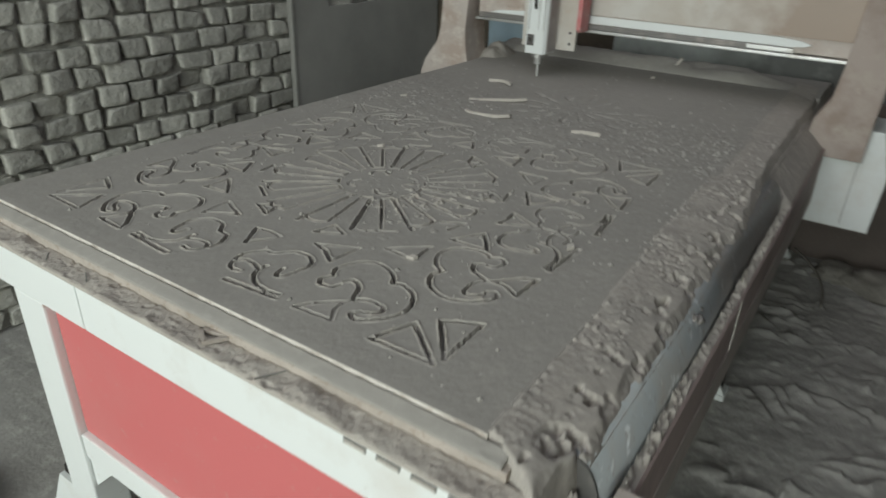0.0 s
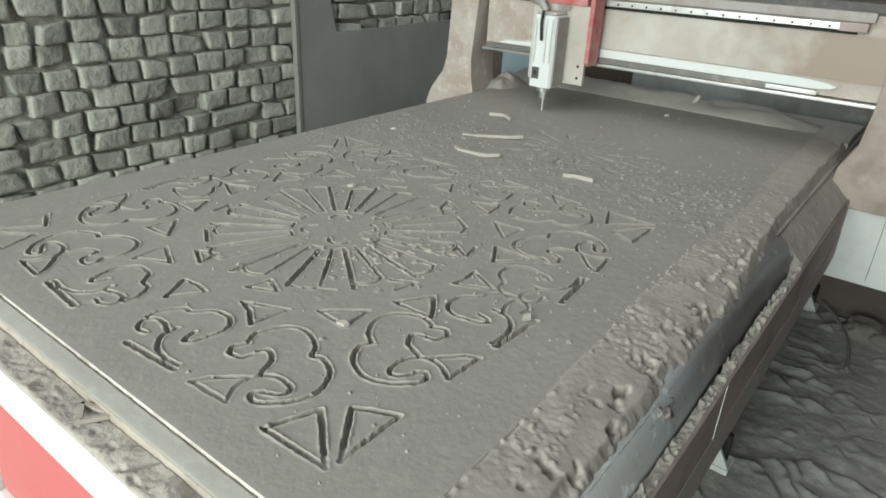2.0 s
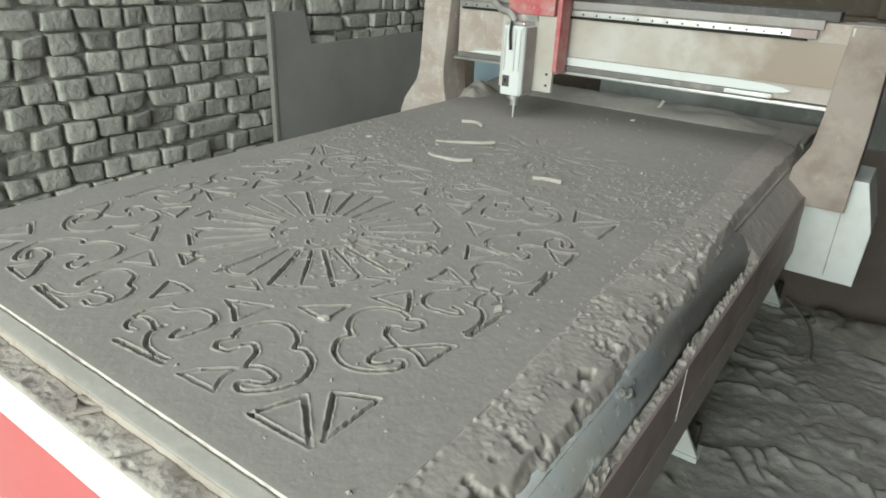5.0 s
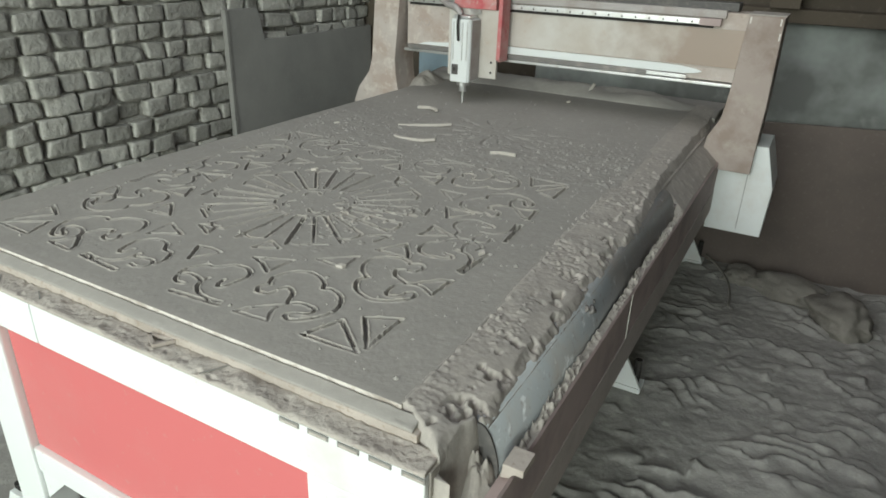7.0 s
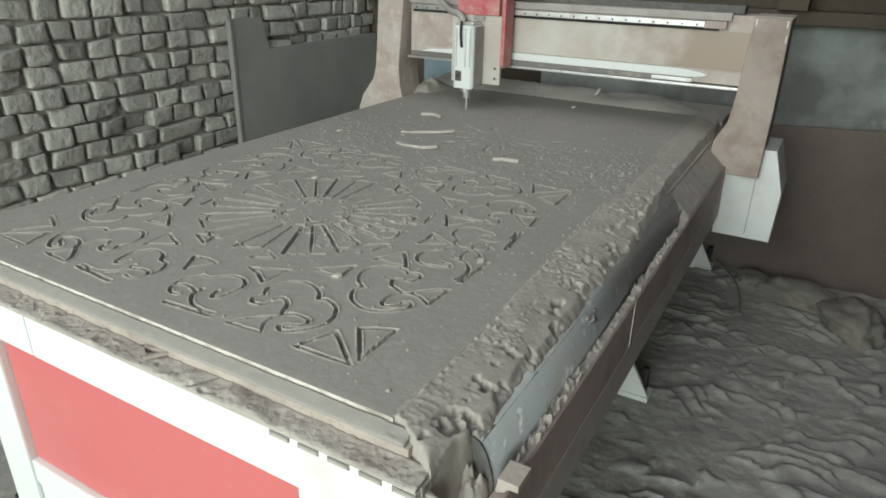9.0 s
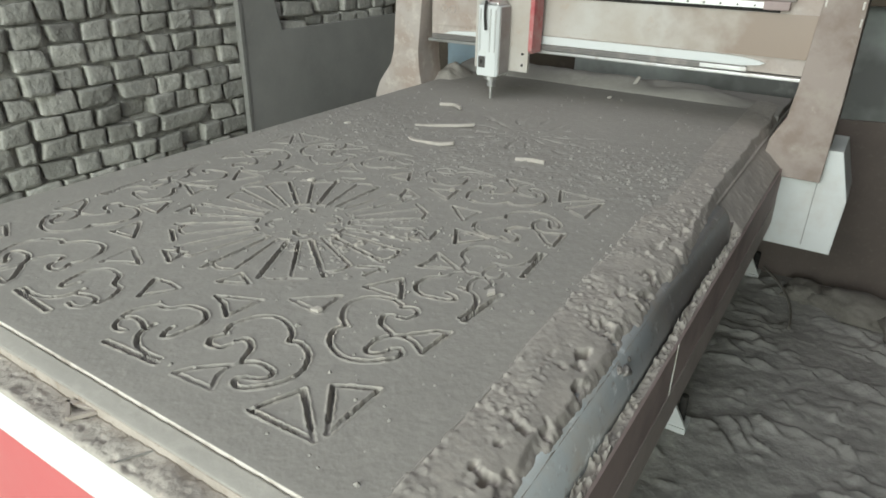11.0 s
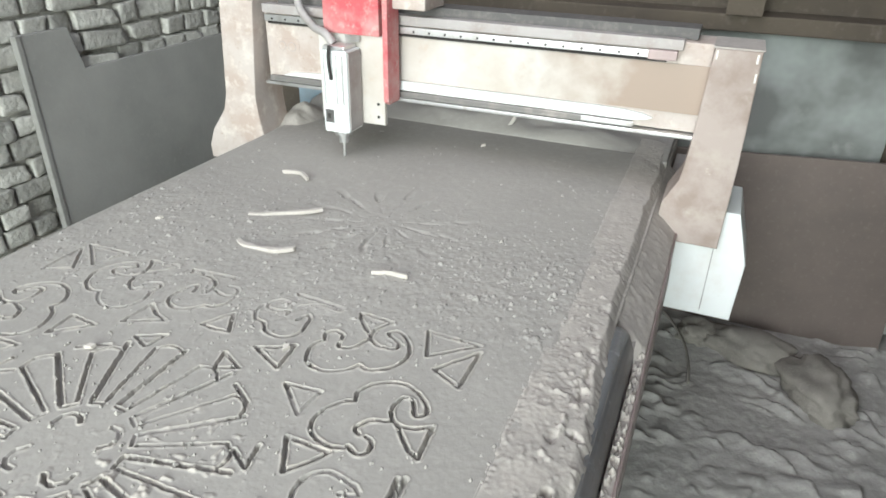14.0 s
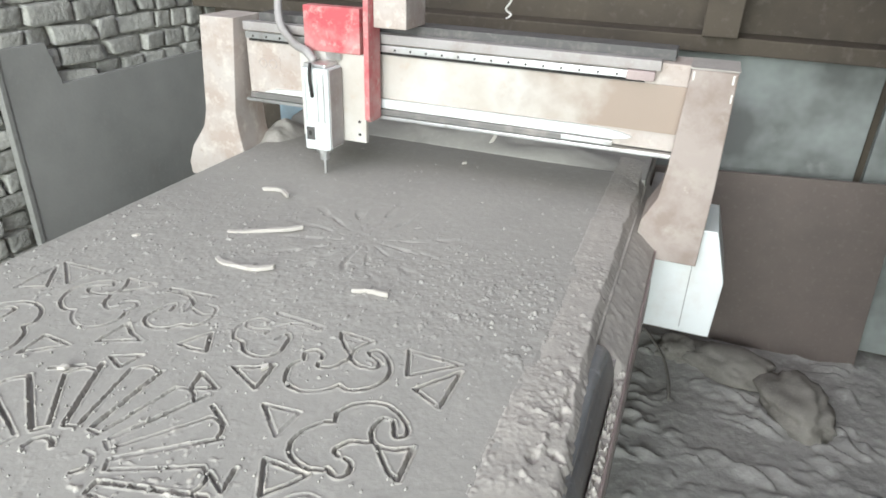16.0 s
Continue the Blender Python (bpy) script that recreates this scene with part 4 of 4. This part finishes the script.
lumpy("sack", (1.93, 2.29, -0.02), (0.13, 0.18, 0.085), "sack", 3.1, "crumpled dusty sack lying on the floor", "sack", 20)
lumpy("rag", (1.70, 2.47, -0.02), (0.19, 0.12, 0.065), "sack", 7.7, "dirty rags heaped on the dusty floor", "rag", -12)
lumpy("rag", (1.52, 2.50, -0.015), (0.10, 0.09, 0.05), "sack", 12.3, "small dirty rag beside the machine foot", "rag", 60)
bm = bmesh.new()
tube(bm, smooth_path([(1.345, 2.60, 0.03), (1.41, 2.52, 0.02), (1.47, 2.40, 0.012), (1.50, 2.27, 0.010), (1.51, 2.15, 0.006)]), 0.005, 8)
tagged(part("floor_cable", bm, "sack", smooth=True), "dusty cable trailing over the floor", "cable")
bm = bmesh.new()
prism(bm, [(-0.5, 0), (0.5, 0), (0.5, 0.07), (-0.5, 0.07)], -0.04, 0.04, "y", 0.003)
for x, y, r in ((1.338, 0.505, 0.010), (1.332, 0.488, 0.007), (1.333, 0.530, 0.005)):
    ob = lumpy("clump", (x, y, 0.7215 - (x - 1.338) * 1.6), (r, r * 1.5, r), "rail_shade", 40 * y, "dark clump of dirt stuck on the guard", "dirt", 25)
lumpy("rubble", (-0.35, 0.35, -0.02), (0.16, 0.20, 0.10), "floor", 5.5, "low heap of grey rubble by the wall", "rubble", 15)
lumpy("rubble", (-0.10, -0.25, -0.02), (0.12, 0.10, 0.06), "floor", 15.5, "low heap of grey rubble by the machine", "rubble", 40)
bm.free()

hx, hy = np.arange(1.306, 1.372, 0.002), np.arange(-0.02, 0.10, 0.002)
X, Y = np.meshgrid(hx, hy)
Z = 0.648 + 0.058 * np.exp(-(((X - 1.324) / 0.022) ** 2 + ((Y - 0.040) / 0.030) ** 2) ** 1.5) * (0.4 + 1.1 * fbm(X * 85, Y * 85, 87, 3)) + 0.014 * np.clip(fbm(X * 130, Y * 130, 88, 2) - 0.45, 0, 1) * 2 + 0.006 * fbm(X * 60, Y * 60, 89, 3) - 0.004
tagged(sheet("dust_pile", hx, hy, Z, 0.6415, "heap"), "crumbs of dust filling the rail's open end", "dust", kind="stuff")

tagged(part("wall_post", box(bmesh.new(), 1.376, 1.492, 2.62, BACK_Y + 0.055, 1.1785, CEIL, 0.004), "backwall"), "dark post standing on the back ledge", "post", kind="structure")
bm = bmesh.new()
tube(bm, smooth_path([(0.675, 2.642, 1.28), (0.690, 2.64, 1.245), (0.672, 2.638, 1.215), (0.692, 2.64, 1.195), (0.675, 2.636, 1.180)]), 0.004, 8)
tagged(part("cord", bm, "paint_spot", smooth=True), "short white cord lying against the back wall", "cord")
bm = bmesh.new()
prism(bm, [(0.0, 0.0), (0.016, 0.004), (0.030, 0.030), (0.018, 0.034)], -0.004, 0.004, "y", 0.001)
ob = part("wood_chip", bm, "chip")
ob.matrix_world = pose(0.752, 2.262, 0.812, 0, 0, 0)
tagged(ob, "pale fibreboard chip standing in the dust drift", "chip", "fibreboard chips")

# ---- bricks of the left wall ----
rng = random.Random(7)


def brick_mesh(k):
    """A worn brick of unit size, face towards +x: rough, slightly domed, with battered edges."""
    r = random.Random(100 + k)
    n = 16
    corner = [(sx * r.uniform(0.465, 0.5), sy * r.uniform(0.46, 0.5)) for sx, sy in ((-1, -1), (1, -1), (1, 1), (-1, 1))]
    if r.random() < 0.35:                               # one broken corner
        c = r.randrange(4)
        corner[c] = (corner[c][0] * r.uniform(0.70, 0.88), corner[c][1] * r.uniform(0.62, 0.88))
    outline = []
    for (ax, ay), (bx, by) in zip(corner, corner[1:] + corner[:1]):
        for f in (0.07, 0.35, 0.65, 0.93):
            f, q = f + r.uniform(-0.04, 0.04), r.uniform(0.955, 1.02)
            outline.append(((ax + (bx - ax) * f) * q, (ay + (by - ay) * f) * q))
    bm = bmesh.new()
    rings = []
    lean_y, lean_z = r.uniform(-0.12, 0.12), r.uniform(-0.12, 0.12)
    for x, s, j in ((-1.0, 0.97, 0), (-0.10, 1.0, 0.05), (0.0, 0.945, 0.025), (0.012, 0.6, 0.03)):
        rings.append([bm.verts.new((x + r.uniform(-j, j * 0.5) + lean_y * y + lean_z * z, y * s * r.uniform(0.98, 1.02), z * s * r.uniform(0.98, 1.02))) for y, z in outline])
    for a, b in zip(rings, rings[1:]):
        for i in range(n):
            bm.faces.new((a[i], a[(i + 1) % n], b[(i + 1) % n], b[i])).smooth = b is rings[-1]
    middle = bm.verts.new((r.uniform(-0.02, 0.03), 0, 0))
    for i in range(n):
        bm.faces.new((rings[-1][i], rings[-1][(i + 1) % n], middle)).smooth = True
    return mesh_of("brick", bm, "brick")


BRICKS = [brick_mesh(k) for k in range(26)]
COURSE, DEPTH = 0.0762, 0.06
# upright joints of the courses in plain sight; the rest of each course runs on at random widths
JOINTS = {
    6: (0.50, 0.61, 0.72, 0.84, 0.945, 1.075, 1.18, 1.30, 1.40, 1.505),
    7: (0.51, 0.655, 0.725, 0.88, 0.985, 1.105, 1.21, 1.465),
    8: (0.50, 0.605, 0.72, 0.84, 0.945, 1.065, 1.18, 1.30, 1.415, 1.53),
    9: (0.55, 0.655, 0.762, 0.90, 1.05, 1.23, 1.35, 1.465, 1.575),
    10: (0.50, 0.615, 0.725, 0.835, 0.95, 1.06, 1.175, 1.295, 1.405, 1.535),
    11: (0.515, 0.603, 0.707, 0.84, 0.972, 1.085, 1.22, 1.325, 1.435, 1.57),
    12: (0.525, 0.61, 0.722, 0.838, 0.96, 1.075, 1.205, 1.32, 1.425, 1.54),
    13: (0.565, 0.705, 0.825, 0.92, 1.00, 1.095, 1.21, 1.335, 1.55),
}
rest_v, rest_f = [], []
for row in range(-1, 36):
    z = 0.0556 + row * COURSE
    wave = rng.uniform(0, 6)
    known = JOINTS.get(row, (1.0,))
    stops = list(known)
    while stops[-1] < 2.74:
        stops.append(stops[-1] + rng.choice((0.094, 0.104, 0.112, 0.118, 0.125, 0.135, 0.21)))
    while stops[0] > -3.3:
        stops.insert(0, stops[0] - rng.choice((0.094, 0.104, 0.112, 0.118, 0.125, 0.135, 0.21)))
    for y, y1 in zip(stops, stops[1:]):
        w = y1 - y
        me = rng.choice(BRICKS)
        proud = rng.uniform(-0.012, 0.006) - (0.018 if rng.random() < 0.08 else 0)
        m = pose(WALL_X + proud, y + w / 2, z + COURSE / 2 + 0.004 * math.sin(3.1 * y + wave), rng.uniform(-2.4, 2.4), rng.uniform(-5, 4), rng.uniform(-5, 5)) @ Matrix.Diagonal((DEPTH, w - rng.uniform(0.002, 0.013), COURSE - rng.uniform(-0.001, 0.008), 1))
        if 0.25 < y < 2.72 and 0.36 < z < 1.34:
            ob = new("brick", me)
            ob.parent = wall_left
            ob.matrix_basis = m
        else:
            base = len(rest_v)
            rest_v += [m @ v.co for v in me.vertices]
            rest_f += [[base + i for i in f.vertices] for f in me.polygons]
me = bpy.data.meshes.new("bricks")
me.from_pydata(rest_v, [], rest_f)
me.materials.append(M["brick"])
rest = new("bricks", me)
rest.parent = wall_left
tagged(rest, "further rough grey bricks", kind="stuff")
